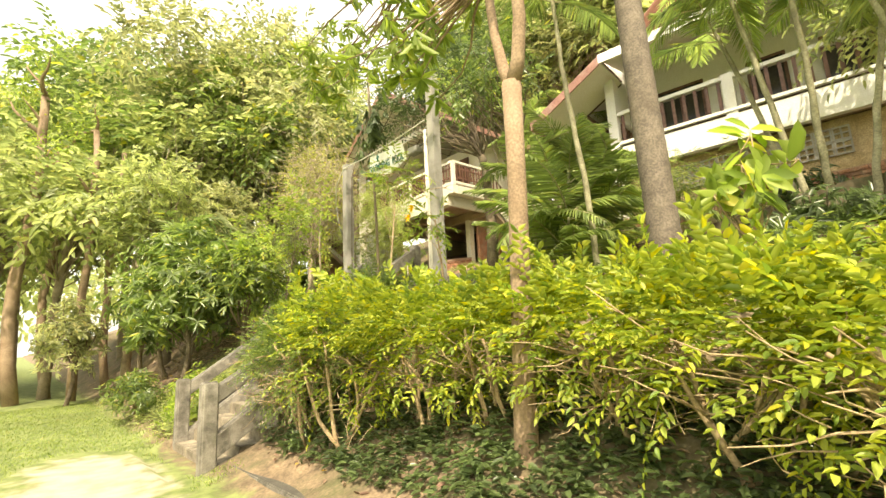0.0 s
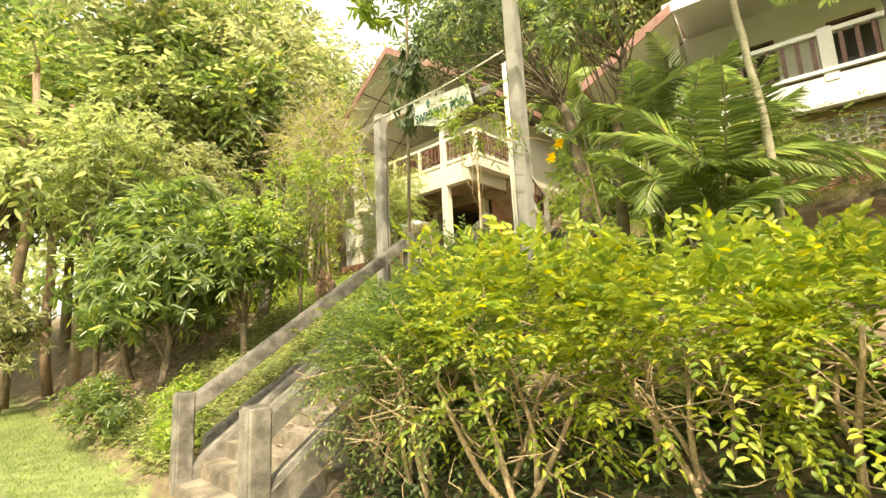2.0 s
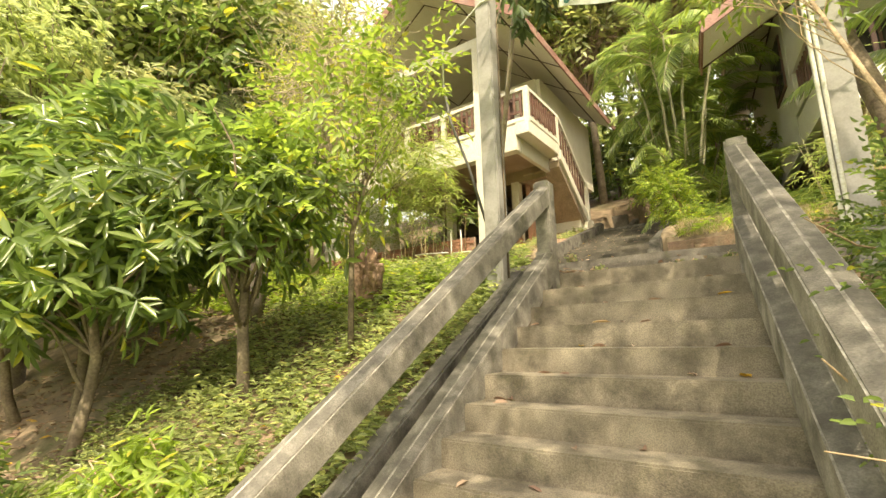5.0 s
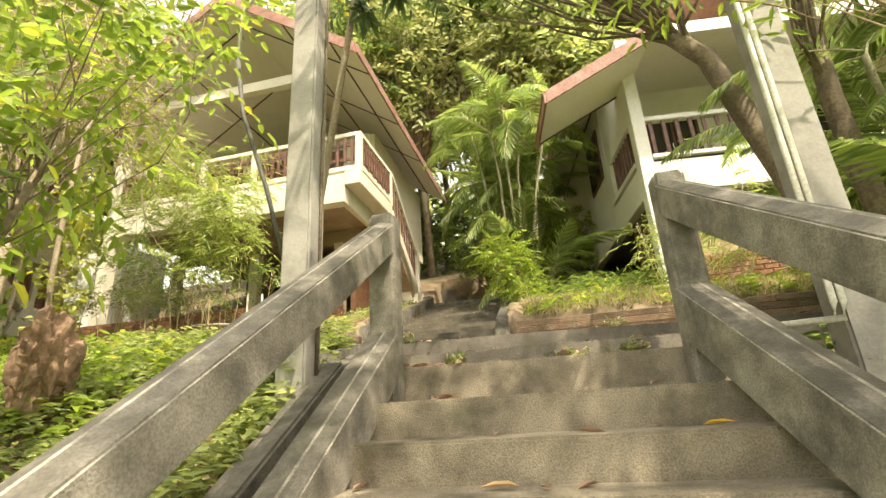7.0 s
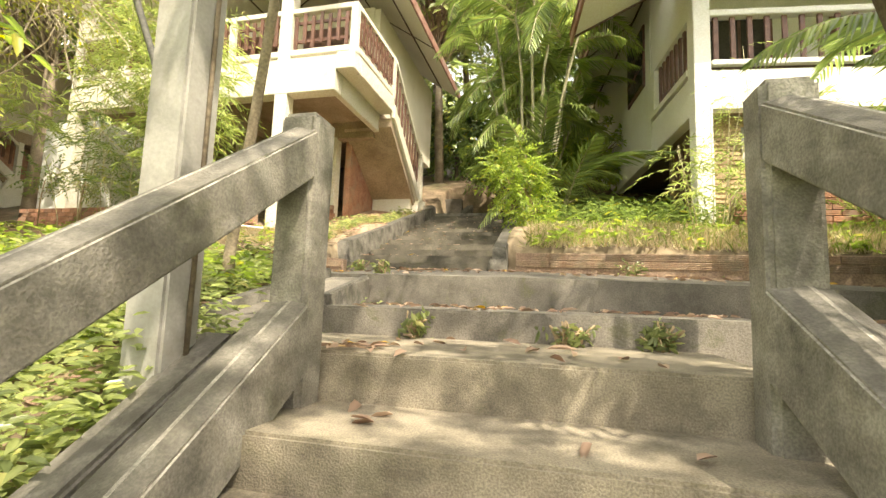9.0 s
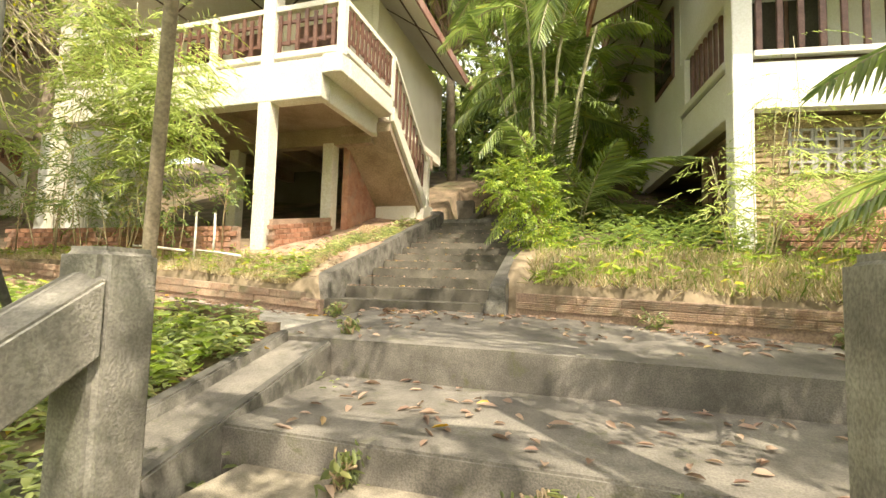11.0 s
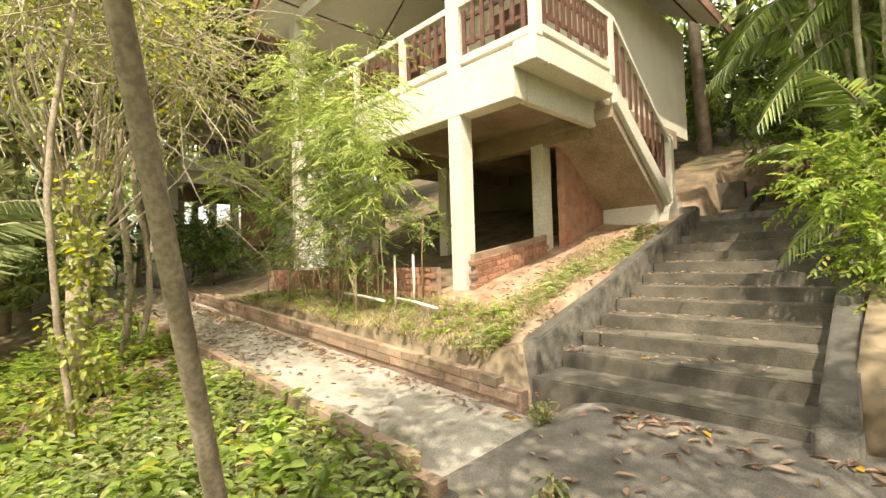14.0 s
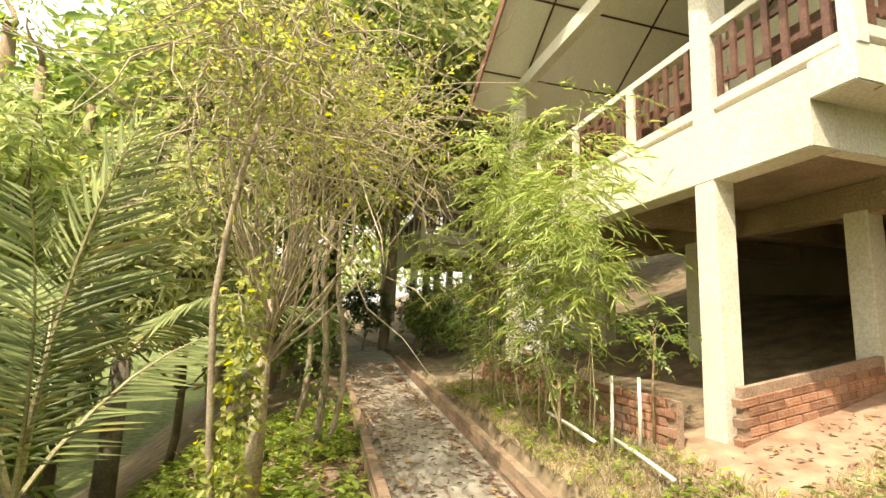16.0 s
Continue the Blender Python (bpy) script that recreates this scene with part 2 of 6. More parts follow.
GREENPAINT = surface("dark green lettering", (0.015, 0.10, 0.07), (0.025, 0.14, 0.10), 9, 0.6, 0.0)
PVC = surface("off-white pipe", (0.62, 0.60, 0.52), (0.70, 0.68, 0.60), 3, 0.5, 0.05)
WIRE = surface("grey cable", (0.10, 0.10, 0.09), (0.16, 0.15, 0.14), 5, 0.7, 0.0)
WINDOWDARK = surface("dark window glass", (0.035, 0.035, 0.03), (0.06, 0.058, 0.05), 2, 0.12, 0.0)
# Undercroft shade, put into a dark wall colour.
VOID = surface("shade-dark undercroft wall", (0.10, 0.085, 0.06), (0.16, 0.135, 0.10), 1, 0.95, 0.1)
LEAF_GOLD = leafy("golden hedge leaves", (0.13, 0.22, 0.02), (0.42, 0.47, 0.045), (0.50, 0.46, 0.05), 0.3, 0.4)
LEAF_MID = leafy("mid green leaves", (0.075, 0.14, 0.025), (0.22, 0.31, 0.055), (0.38, 0.38, 0.07), 0.9)
LEAF_DARK = leafy("dark glossy leaves", (0.045, 0.085, 0.02), (0.12, 0.19, 0.04), None, 0.8, 0.4)
LEAF_LIME = leafy("lime green leaves", (0.14, 0.22, 0.03), (0.32, 0.42, 0.06), (0.42, 0.40, 0.08), 0.3, 0.5)
# Dusty olive, lightened further to carry the bright haze.
LEAF_OLIVE = leafy("dusty haze-paled olive leaves", (0.16, 0.20, 0.07), (0.40, 0.43, 0.17), (0.42, 0.38, 0.16), 0.3, 0.45)
LEAF_PALM = leafy("palm leaflets", (0.12, 0.19, 0.045), (0.34, 0.44, 0.11), (0.30, 0.32, 0.08), 0.7, 0.45)
LEAF_COCO = leafy("coconut leaflets", (0.15, 0.20, 0.08), (0.36, 0.42, 0.19), (0.40, 0.36, 0.16), 1.0, 0.45)
LEAF_WEED = leafy("pale glossy weed leaves", (0.12, 0.165, 0.05), (0.35, 0.41, 0.135), (0.45, 0.44, 0.18), 0.9, 0.5)
PALMCULM = surface("green-grey palm stem", (0.23, 0.215, 0.13), (0.42, 0.39, 0.26), 6, 0.7, 0.3, (0.10, 0.085, 0.05), 4, 50, 0.6)
# Distance haze and glare are painted into this paler leaf colour.
LEAF_FAR = leafy("haze-paled far foliage", (0.17, 0.23, 0.075), (0.43, 0.49, 0.17), (0.46, 0.46, 0.18), 0.4, 0.5)
GRASS = leafy("grass blades", (0.11, 0.19, 0.025), (0.32, 0.40, 0.08), (0.40, 0.36, 0.14), 0.3, 0.4)
DRYGRASS = leafy("dry grass blades", (0.33, 0.29, 0.15), (0.58, 0.52, 0.32), (0.40, 0.30, 0.14), 0.2, 0.35)
FLOWER = leafy("yellow petals", (0.75, 0.50, 0.01), (0.85, 0.62, 0.02), None, 0.2, 0.4)


# ---- mesh helpers ----
def empty(name, label, category, group="", kind="", at=(0, 0, 0)):
    ob = new(name)
    ob.empty_display_size = 0.1
    ob.matrix_world = Matrix.Translation(at)
    return tagged(ob, label, category, group, kind)


def link_mesh(name, me, material, parent=None, label="", kind=""):
    if material and not me.materials:
        me.materials.append(material)
    ob = new(name, me)
    if parent:
        ob.parent = parent
    return tagged(ob, label, "", "", kind)


def part(name, bm, material, parent=None, label="", kind="", smooth=False):
    me = bpy.data.meshes.new(name)
    bm.to_mesh(me)
    bm.free()
    if smooth:
        for p in me.polygons:
            p.use_smooth = True
    return link_mesh(name, me, material, parent, label, kind)


def raw(name, verts, faces, material, parent=None, label="", kind="", smooth=False):
    me = bpy.data.meshes.new(name)
    me.from_pydata([tuple(v) for v in verts], [], faces)
    if smooth:
        for p in me.polygons:
            p.use_smooth = True
    return link_mesh(name, me, material, parent, label, kind)


def box_bm(lo, hi, bevel=0.0, bm=None):
    bm = bm or bmesh.new()
    r = bmesh.ops.create_cube(bm, size=1.0)
    lo, hi = Vector(lo), Vector(hi)
    c, s = (lo + hi) / 2, hi - lo
    for v in r["verts"]:
        v.co = Vector((v.co.x * s.x, v.co.y * s.y, v.co.z * s.z)) + c
    if bevel:
        es = list({e for v in r["verts"] for e in v.link_edges})
        bmesh.ops.bevel(bm, geom=es, offset=bevel, segments=2, affect='EDGES')
    return bm


def prism_bm(profile, a, b, side, bevel=0.0, bm=None):
    """A bar of the given (u, w) profile swept straight from a to b; u runs along side, w upwards."""
    bm = bm or bmesh.new()
    a, b, side = Vector(a), Vector(b), Vector(side).normalized()
    up = Vector((0, 0, 1))
    ends = []
    for p in (a, b):
        ends.append([bm.verts.new(p + side * u + up * w) for u, w in profile])
    n = len(profile)
    for i in range(n):
        bm.faces.new((ends[0][i], ends[0][(i + 1) % n], ends[1][(i + 1) % n], ends[1][i]))
    bm.faces.new(ends[0][::-1])
    bm.faces.new(ends[1])
    bmesh.ops.recalc_face_normals(bm, faces=bm.faces[:])
    if bevel:
        bmesh.ops.bevel(bm, geom=[e for e in bm.edges], offset=bevel, segments=2, affect='EDGES')
    return bm


def tube_data(points, radii, sides=8, wobble=0.0, rnd=None):
    """Verts and faces of a tapering tube along points."""
    pts = [Vector(p) for p in points]
    V, F = [], []
    ref = Vector((0.31, 0.17, 0.9)).normalized()
    for i, p in enumerate(pts):
        d = (pts[min(i + 1, len(pts) - 1)] - pts[max(i - 1, 0)]).normalized()
        if abs(d.dot(ref)) > 0.95:
            ref = Vector((0.9, 0.2, 0.1)).normalized()
        u = d.cross(ref).normalized()
        w = d.cross(u)
        for k in range(sides):
            a = 2 * math.pi * k / sides
            r = radii[i] * (1 + (rnd.uniform(-wobble, wobble) if rnd else 0))
            V.append(p + (u * math.cos(a) + w * math.sin(a)) * r)
    for i in range(len(pts) - 1):
        for k in range(sides):
            k2 = (k + 1) % sides
            F.append((i * sides + k, i * sides + k2, (i + 1) * sides + k2, (i + 1) * sides + k))
    F.append(tuple(range(sides))[::-1])
    F.append(tuple((len(pts) - 1) * sides + k for k in range(sides)))
    return V, F


def tubes(name, runs, material, parent=None, label="", kind="", sides=6, wobble=0.0, rnd=None):
    """Many (points, radii) tubes joined in one mesh."""
    V, F = [], []
    for pts, rad in runs:
        v, f = tube_data(pts, rad, sides, wobble, rnd)
        o = len(V)
        V += v
        F += [tuple(i + o for i in q) for q in f]
    return raw(name, V, F, material, parent, label, kind, smooth=True)


def leaf_mesh(name, pos, way, up, length, width, material, fold=0.25, curl=0.2, shape=0.5):
    """A mesh of leaves: arrays of base points, directions, surface normals, lengths and widths. Each leaf is two folded quads."""
    pos, way, up = (np.asarray(a, dtype=np.float64) for a in (pos, way, up))
    n = len(pos)
    length = np.broadcast_to(length, (n,))[:, None]
    width = np.broadcast_to(width, (n,))[:, None]
    way = way / (np.linalg.norm(way, axis=1, keepdims=True) + 1e-9)
    side = np.cross(way, up)
    side /= np.linalg.norm(side, axis=1, keepdims=True) + 1e-9
    nor = np.cross(side, way)
    tip = pos + way * length - nor * length * curl
    a = pos + way * length * shape * 0.55 + side * width * 0.42 + nor * width * fold
    b = pos + way * length * (shape * 0.55 + 0.38) + side * width * 0.40 + nor * (width * fold - length * curl * 0.4)
    c = pos + way * length * shape * 0.55 - side * width * 0.42 + nor * width * fold
    d = pos + way * length * (shape * 0.55 + 0.38) - side * width * 0.40 + nor * (width * fold - length * curl * 0.4)
    V = np.stack([pos, a, b, tip, d, c], 1).reshape(-1, 3)
    base = np.arange(n)[:, None] * 6
    F = np.concatenate([base + np.array([0, 3, 2, 1]), base + np.array([0, 5, 4, 3])], 1).reshape(-1, 4)
    me = bpy.data.meshes.new(name)
    me.vertices.add(len(V))
    me.vertices.foreach_set("co", V.astype(np.float32).ravel())
    me.loops.add(F.size)
    me.loops.foreach_set("vertex_index", F.astype(np.int32).ravel())
    me.polygons.add(len(F))
    me.polygons.foreach_set("loop_start", np.arange(0, F.size, 4, dtype=np.int32))
    me.polygons.foreach_set("loop_total", np.full(len(F), 4, dtype=np.int32))
    me.update(calc_edges=True)
    me.materials.append(material)
    return me


def rand_unit(rng, n):
    v = rng.normal(size=(n, 3))
    return v / np.linalg.norm(v, axis=1, keepdims=True)


def clump_leaves(rng, clumps, per, droop=0.2, up_bias=0.7):
    """Leaf bases, directions and normals scattered through ellipsoid clumps (x, y, z, rx, ry, rz)."""
    P, W, U = [], [], []
    for x, y, z, rx, ry, rz in clumps:
        n = max(6, int(per * rng.uniform(0.7, 1.3)))
        d = rand_unit(rng, n)
        rad = rng.uniform(0.35, 1.0, (n, 1)) ** 0.6
        P.append(np.array([x, y, z]) + d * rad * np.array([rx, ry, rz]))
        w = d * 0.8 + rand_unit(rng, n) * 0.7
        w[:, 2] -= droop
        W.append(w)
        u = rand_unit(rng, n) * 0.7 + d * 0.3
        u[:, 2] += up_bias
        U.append(u)
    return np.concatenate(P), np.concatenate(W), np.concatenate(U)


def rosette_leaves(rng, tips, per, spread=1.0):
    """Leaves in whorls at branch tips (point, direction)."""
    P, W, U = [], [], []
    for p, d in tips:
        n = max(5, int(per * rng.uniform(0.7, 1.3)))
        d = np.asarray(d, dtype=float)
        d /= np.linalg.norm(d) + 1e-9
        r = rand_unit(rng, n)
        r -= (r @ d)[:, None] * d
        r /= np.linalg.norm(r, axis=1, keepdims=True) + 1e-9
        w = r * spread + d * rng.uniform(0.1, 0.9, (n, 1))
        P.append(np.asarray(p) - d * rng.uniform(0, 0.16, (n, 1)))
        W.append(w)
        U.append(np.broadcast_to(d, (n, 3)) + r * 0.05)
    return np.concatenate(P), np.concatenate(W), np.concatenate(U)


# ---- ground ----
def lerp(pts, v):
    return float(np.interp(v, [p[0] for p in pts], [p[1] for p in pts]))


def path_z(x, y):
    """Height of the walkway that crosses the stairs."""
    rise = 0.062 * max(0.0, -2.2 - x) if x > -14 else 0.062 * 11.8
    return 0.06 + 0.10 * (min(max(y, 2.2), 3.8) - 2.2) * (1 if x > -2.2 else 0.6) + rise - 0.02 * max(0, x)


SLOPE = [(-3.9, -2.68), (-3.3, -2.45), (-2.0, -1.62), (0.0, -0.48), (1.2, -0.12), (2.0, 0.06)]
BACK = [(3.3, 0.32), (3.5, 0.42), (4.4, 0.80), (5.2, 1.02), (6.0, 1.16), (7.5, 1.60), (9.0, 2.05), (12, 3.4), (18, 5.6), (30, 10), (60, 16)]


def ground_z(x, y):
    if y < 2.1:
        z = lerp(SLOPE, y)
        if x < -2.2:
            z += 0.062 * min(12, -2.2 - x) * min(1, max(0, (y + 3.9) / 5.9))
    elif y < (3.60 if x < -1.0 else 4.00 - 0.195 * (x + 0.36)) and -30 < x < 14:
        z = path_z(x, y) - 0.14
    else:
        z = lerp(BACK, y if x < -0.4 else y + max(0.0, 1 - (y - 3.4) / 1.5) * (-0.30 + 0.195 * (min(x, 7) + 0.36)))
        if x < -2.2:
            z += 0.062 * min(12, -2.2 - x) * lerp([(3.4, 1.0), (3.9, 0.35), (4.5, 0.06), (6, 0.2), (9, 0.5)], y)
        elif x > 0:
            z -= 0.03 * min(x, 4)
    n = noise.noise(Vector((x * 0.8, y * 0.8, 0.3)))
    if y < -4.0:
        z += n * 0.03
    elif not (1.9 < y < 3.5):
        z += n * 0.07
    if (-1.05 < x < 1.35 and -4.3 < y < 2.3) or (-1.95 < x < 6.3 and 0.3 < y < 2.3):
        z = min(z, lerp([(-3.6, -2.75), (-0.75, -1.05), (0.0, -0.72), (2.2, -0.35)], y))
    if -2.71 < x + 0.05 * max(0.0, y - 4.3) < -0.55 and 3.45 < y < 11.5:
        z = min(z - 0.05, 0.05 if y < 4.3 else 0.16 + 0.31 * (y - 4.3))
    return z


def axis(dense_lo, dense_hi, step, far):
    a = list(np.arange(dense_lo, dense_hi + 1e-6, step))
    d, lo, hi = step, dense_lo, dense_hi
    left, right = [], []
    while hi < far:
        d *= 1.35
        lo, hi = lo - d, hi + d
        left.append(lo)
        right.append(hi)
    return left[::-1] + a + right


gx, gy = axis(-14, 9, 0.1, 1500), axis(-8, 13, 0.1, 1500)
gv = [(x, y, ground_z(x, y)) for y in gy for x in gx]
W_ = len(gx)
gf = [(j * W_ + i, j * W_ + i + 1, (j + 1) * W_ + i + 1, (j + 1) * W_ + i) for j in range(len(gy) - 1) for i in range(W_ - 1)]
ground = raw("ground", gv, gf, SOIL, None, "", "structure", smooth=True)
tagged(ground, "sloping garden soil with lawn, sand and leaf litter", "ground", "", "structure")
zones = {"lawn": [], "sand": [], "bare": [], "straw": []}
for x, y, z in gv:
    zones["lawn"].append(min(1, max(0, (-3.5 - y) / 0.8)))
    inside = min(x + 4.9, -2.35 - x, y - 4.35, 9.5 - y) / 0.5 + 0.4
    zones["sand"].append(min(1, max(0, inside)))
    bed = min(y - 3.35, 4.7 - y) if x < -2.3 else min(y - 3.5 + 0.2 * (x + 0.2), 5.2 - y)
    zones["straw"].append(min(1, max(0, bed / 0.3 + 0.2)) if -12 < x < 7 else 0.0)
    drive = 1.0 - abs(math.hypot((x - 0.6) / 2.6, (y + 4.9) / 1.0)) + 0.3
    zones["bare"].append(min(0.9, max(0, drive * 0.8)))
for key, vals in zones.items():
    ground.data.attributes.new(key, 'FLOAT', 'POINT').data.foreach_set("value", vals)


def blend_zones(m):
    """Lawn, bare pale dirt and sand laid over the soil colour with ragged borders."""
    nt = m.node_tree
    N, L = nt.nodes, nt.links
    bsdf = N["Principled BSDF"]
    col = bsdf.inputs["Base Color"].links[0].from_socket
    geo = N.new("ShaderNodeNewGeometry")
    for key, ca, cb, sc in (("straw", (0.15, 0.115, 0.07), (0.29, 0.225, 0.145), 7.0), ("lawn", (0.10, 0.135, 0.035), (0.21, 0.245, 0.085), 5.0), ("bare", (0.30, 0.26, 0.19), (0.43, 0.375, 0.285), 3.0), ("sand", (0.24, 0.15, 0.095), (0.42, 0.29, 0.20), 4.5)):
        at = N.new("ShaderNodeAttribute")
        at.attribute_name = key
        n = N.new("ShaderNodeTexNoise")
        n.inputs["Scale"].default_value = sc
        n.inputs["Detail"].default_value = 8
        L.new(geo.outputs["Position"], n.inputs["Vector"])
        r = N.new("ShaderNodeValToRGB")
        r.color_ramp.elements[0].color, r.color_ramp.elements[1].color = (*ca, 1), (*cb, 1)
        r.color_ramp.elements[0].position, r.color_ramp.elements[1].position = 0.35, 0.65
        L.new(n.outputs["Fac"], r.inputs["Fac"])
        s = N.new("ShaderNodeMath")
        s.operation = 'ADD'
        L.new(at.outputs["Fac"], s.inputs[0])
        L.new(n.outputs["Fac"], s.inputs[1])
        q = N.new("ShaderNodeMapRange")
        q.inputs["From Min"].default_value, q.inputs["From Max"].default_value = 0.85, 1.1
        L.new(s.outputs[0], q.inputs["Value"])
        k = N.new("ShaderNodeMix")
        k.data_type = 'RGBA'
        L.new(q.outputs[0], k.inputs["Factor"])
        L.new(col, k.inputs["A"])
        L.new(r.outputs["Color"], k.inputs["B"])
        col = k.outputs["Result"]
    L.new(col, bsdf.inputs["Base Color"])


blend_zones(SOIL)

# ---- lower stairs ----
STEPS = [(0.0, -0.385), (-0.50, -0.585), (-0.77, -0.755)]
for k in range(1, 12):
    STEPS.append((-0.77 - 0.268 * k, -0.755 - 0.17 * k))


def right_x(y):
    return lerp([(-3.8, 1.22), (0, 0.82), (3, 0.82)], y)


lower_stairs = empty("staircase", "weathered grey concrete outdoor staircase with worn steps", "staircase", "", "structure", (0, -1.8, -1.6))


def slab_step(x0, x1, y0, y1, z0, z1, material, parent, name="step", x1b=None):
    bm = bmesh.new()
    x1b = x1 if x1b is None else x1b
    vs = [bm.verts.new(c) for c in ((x0, y0, z0), (x1, y0, z0), (x1b, y1, z0), (x0, y1, z0), (x0, y0, z1), (x1, y0, z1), (x1b, y1, z1), (x0, y1, z1))]
    for q in ((3, 2, 1, 0), (4, 5, 6, 7), (0, 1, 5, 4), (1, 2, 6, 5), (2, 3, 7, 6), (3, 0, 4, 7)):
        bm.faces.new([vs[i] for i in q])
    bmesh.ops.bevel(bm, geom=bm.edges[:], offset=0.012, segments=2, affect='EDGES')
    ob = part(name, bm, material, parent)
    ob.matrix_parent_inverse = parent.matrix_world.inverted()
    return ob


for i, (y, z) in enumerate(STEPS):
    deep = 1.0 if i == 0 else STEPS[i - 1][0] - y
    slab_step(-1.27 if i == 0 else -0.90, right_x(y) + 0.10, y, y + deep + 0.03, z - 0.34, z, STEPCRETE, lower_stairs, "step", right_x(y + deep) + 0.10)
slab_step(-1.56, 6.4, 0.92, 2.24, -0.6, -0.215, DARKCRETE, lower_stairs, "step")

RAILP = [(-0.085, -0.12), (0.085, -0.12), (0.085, 0.075), (0.0, 0.10), (-0.085, 0.075)]
LOWP = [(-0.095, -0.20), (0.095, -0.20), (0.095, 0.08), (0.02, 0.10), (-0.095, 0.08)]


def post(name, x, y, z0, z1, w, parent):
    bm = box_bm((x - w, y - w, z0), (x + w, y + w, z1))
    bmesh.ops.bevel(bm, geom=[e for e in bm.edges], offset=0.022, segments=3, affect='EDGES')
    ob = part(name, bm, RAILCRETE, parent)
    ob.matrix_parent_inverse = parent.matrix_world.inverted()
    return ob


def rail_side(xn, xl, yl, zl, label, drop=0.72, head=-0.17):
    thing = empty("stair_railing", label, "railing", "lower stair railings", "", (xn, -1.8, -1.4))
    post("newel_post", xn, -0.10, -0.75, 0.585, 0.085, thing)
    post("lower_post", xl, yl, -2.85, zl, 0.098, thing)
    side = Vector((1, 0, 0))
    for nm, prof, za, zb in (("top_rail", RAILP, 0.43, zl - 0.14), ("bottom_rail", LOWP, head, zl - drop)):
        bm = prism_bm(prof, (xl, yl + 0.085, zb), (xn, -0.17, za), side, 0.007)
        # Upward bevels get the pale colour: worn edge plus painted highlight.
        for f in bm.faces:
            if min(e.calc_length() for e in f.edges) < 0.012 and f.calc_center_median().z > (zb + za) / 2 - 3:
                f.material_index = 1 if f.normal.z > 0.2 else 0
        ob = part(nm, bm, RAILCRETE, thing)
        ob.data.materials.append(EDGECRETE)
        ob.matrix_parent_inverse = thing.matrix_world.inverted()
    return thing


rail_side(-0.885, -0.98, -3.62, -1.66, "mottled grey concrete stair railing with two sloping beams", 0.90, -0.27)
rail_side(0.85, 1.30, -3.85, -1.60, "mottled grey concrete stair railing beside the hedge")
gut = part("stair_gutter", prism_bm([(-0.10, -0.25), (0.06, -0.25), (0.06, 0.0), (-0.10, 0.0)], (-1.22, -3.3, -2.25), (-1.22, -0.1, -0.32), (1, 0, 0), 0.015), CONCRETE)
tagged(gut, "low concrete kerb along the stair planting bed", "kerb", "", "structure")

# ---- crossing walkway ----
def strip(name, fn_lo, fn_hi, xs, thick, material, label):
    V, F = [], []
    for x in xs:
        for y, s in ((fn_lo(x), 0), (fn_hi(x), 0), (fn_hi(x), 1), (fn_lo(x), 1)):
            V.append((x, y, path_z(x, y) - s * thick))
    for i in range(len(xs) - 1):
        for k in range(4):
            F.append((i * 4 + k, (i + 1) * 4 + k, (i + 1) * 4 + (k + 1) % 4, i * 4 + (k + 1) % 4))
    F += [(0, 1, 2, 3), tuple(len(V) - 4 + k for k in (3, 2, 1, 0))]
    ob = raw(name, V, F, material, None, "", "structure")
    return tagged(ob, label, "path", "", "structure")


strip("landing", lambda x: 2.22, lambda x: 3.80, [-2.2, -1.9, -1, -0.2], 0.30, DARKCRETE, "dark concrete landing strewn with fallen leaves")
strip("path_right", lambda x: 2.22, lambda x: 3.80 - 0.20 * (x + 0.2), [-0.2, 1, 2, 3.5, 5, 6.5], 0.30, DARKCRETE, "dark concrete walkway with dappled light and dry leaves")
strip("path_left", lambda x: 2.18, lambda x: 3.34 + 0.02 * max(0, -4 - x), [-2.2 - 0.8 * i for i in range(21)], 0.2, PATHCRETE, "pale worn concrete walkway with leaf litter")
ramp = part("drain_edge", prism_bm([(-0.04, -0.3), (0.04, -0.3), (0.035, 0.0), (-0.035, 0.0)], (-1.32, 0.1, -0.345), (-1.60, 2.21, 0.052), (1, 0, 0), 0.012), CONCRETE)
tagged(ramp, "narrow concrete drain edge beside the steps", "kerb", "", "structure")
ramp = part("drain_edge", prism_bm([(-0.055, -0.3), (0.055, -0.3), (0.045, 0.0), (-0.05, 0.0)], (-1.75, 0.1, -0.30), (-1.99, 2.2, 0.11), (1, 0, 0), 0.012), CONCRETE)
tagged(ramp, "rough concrete bed edge beside the steps", "kerb", "", "structure")

ramp = part("drain_slab", prism_bm([(-0.22, -0.3), (0.24, -0.3), (0.24, 0.0), (-0.22, 0.0)], (-1.55, 0.1, -0.375), (-1.80, 2.215, 0.03), (1, 0, 0), 0.008), DARKCRETE)
tagged(ramp, "sloping grey concrete strip beside the steps", "kerb", "", "structure")
# ---- upper stairs ----
upper_stairs = empty("upper_staircase", "dark weathered concrete garden staircase climbing the slope", "staircase", "", "structure", (-1.4, 5.5, 1.0))
USTEPS = [(4.30 + 0.42 * k, 0.45 + 0.13 * k) for k in range(12)]


def lean_x(y):
    """The upper flight drifts sideways as it climbs."""
    return -0.05 * (y - 4.3)


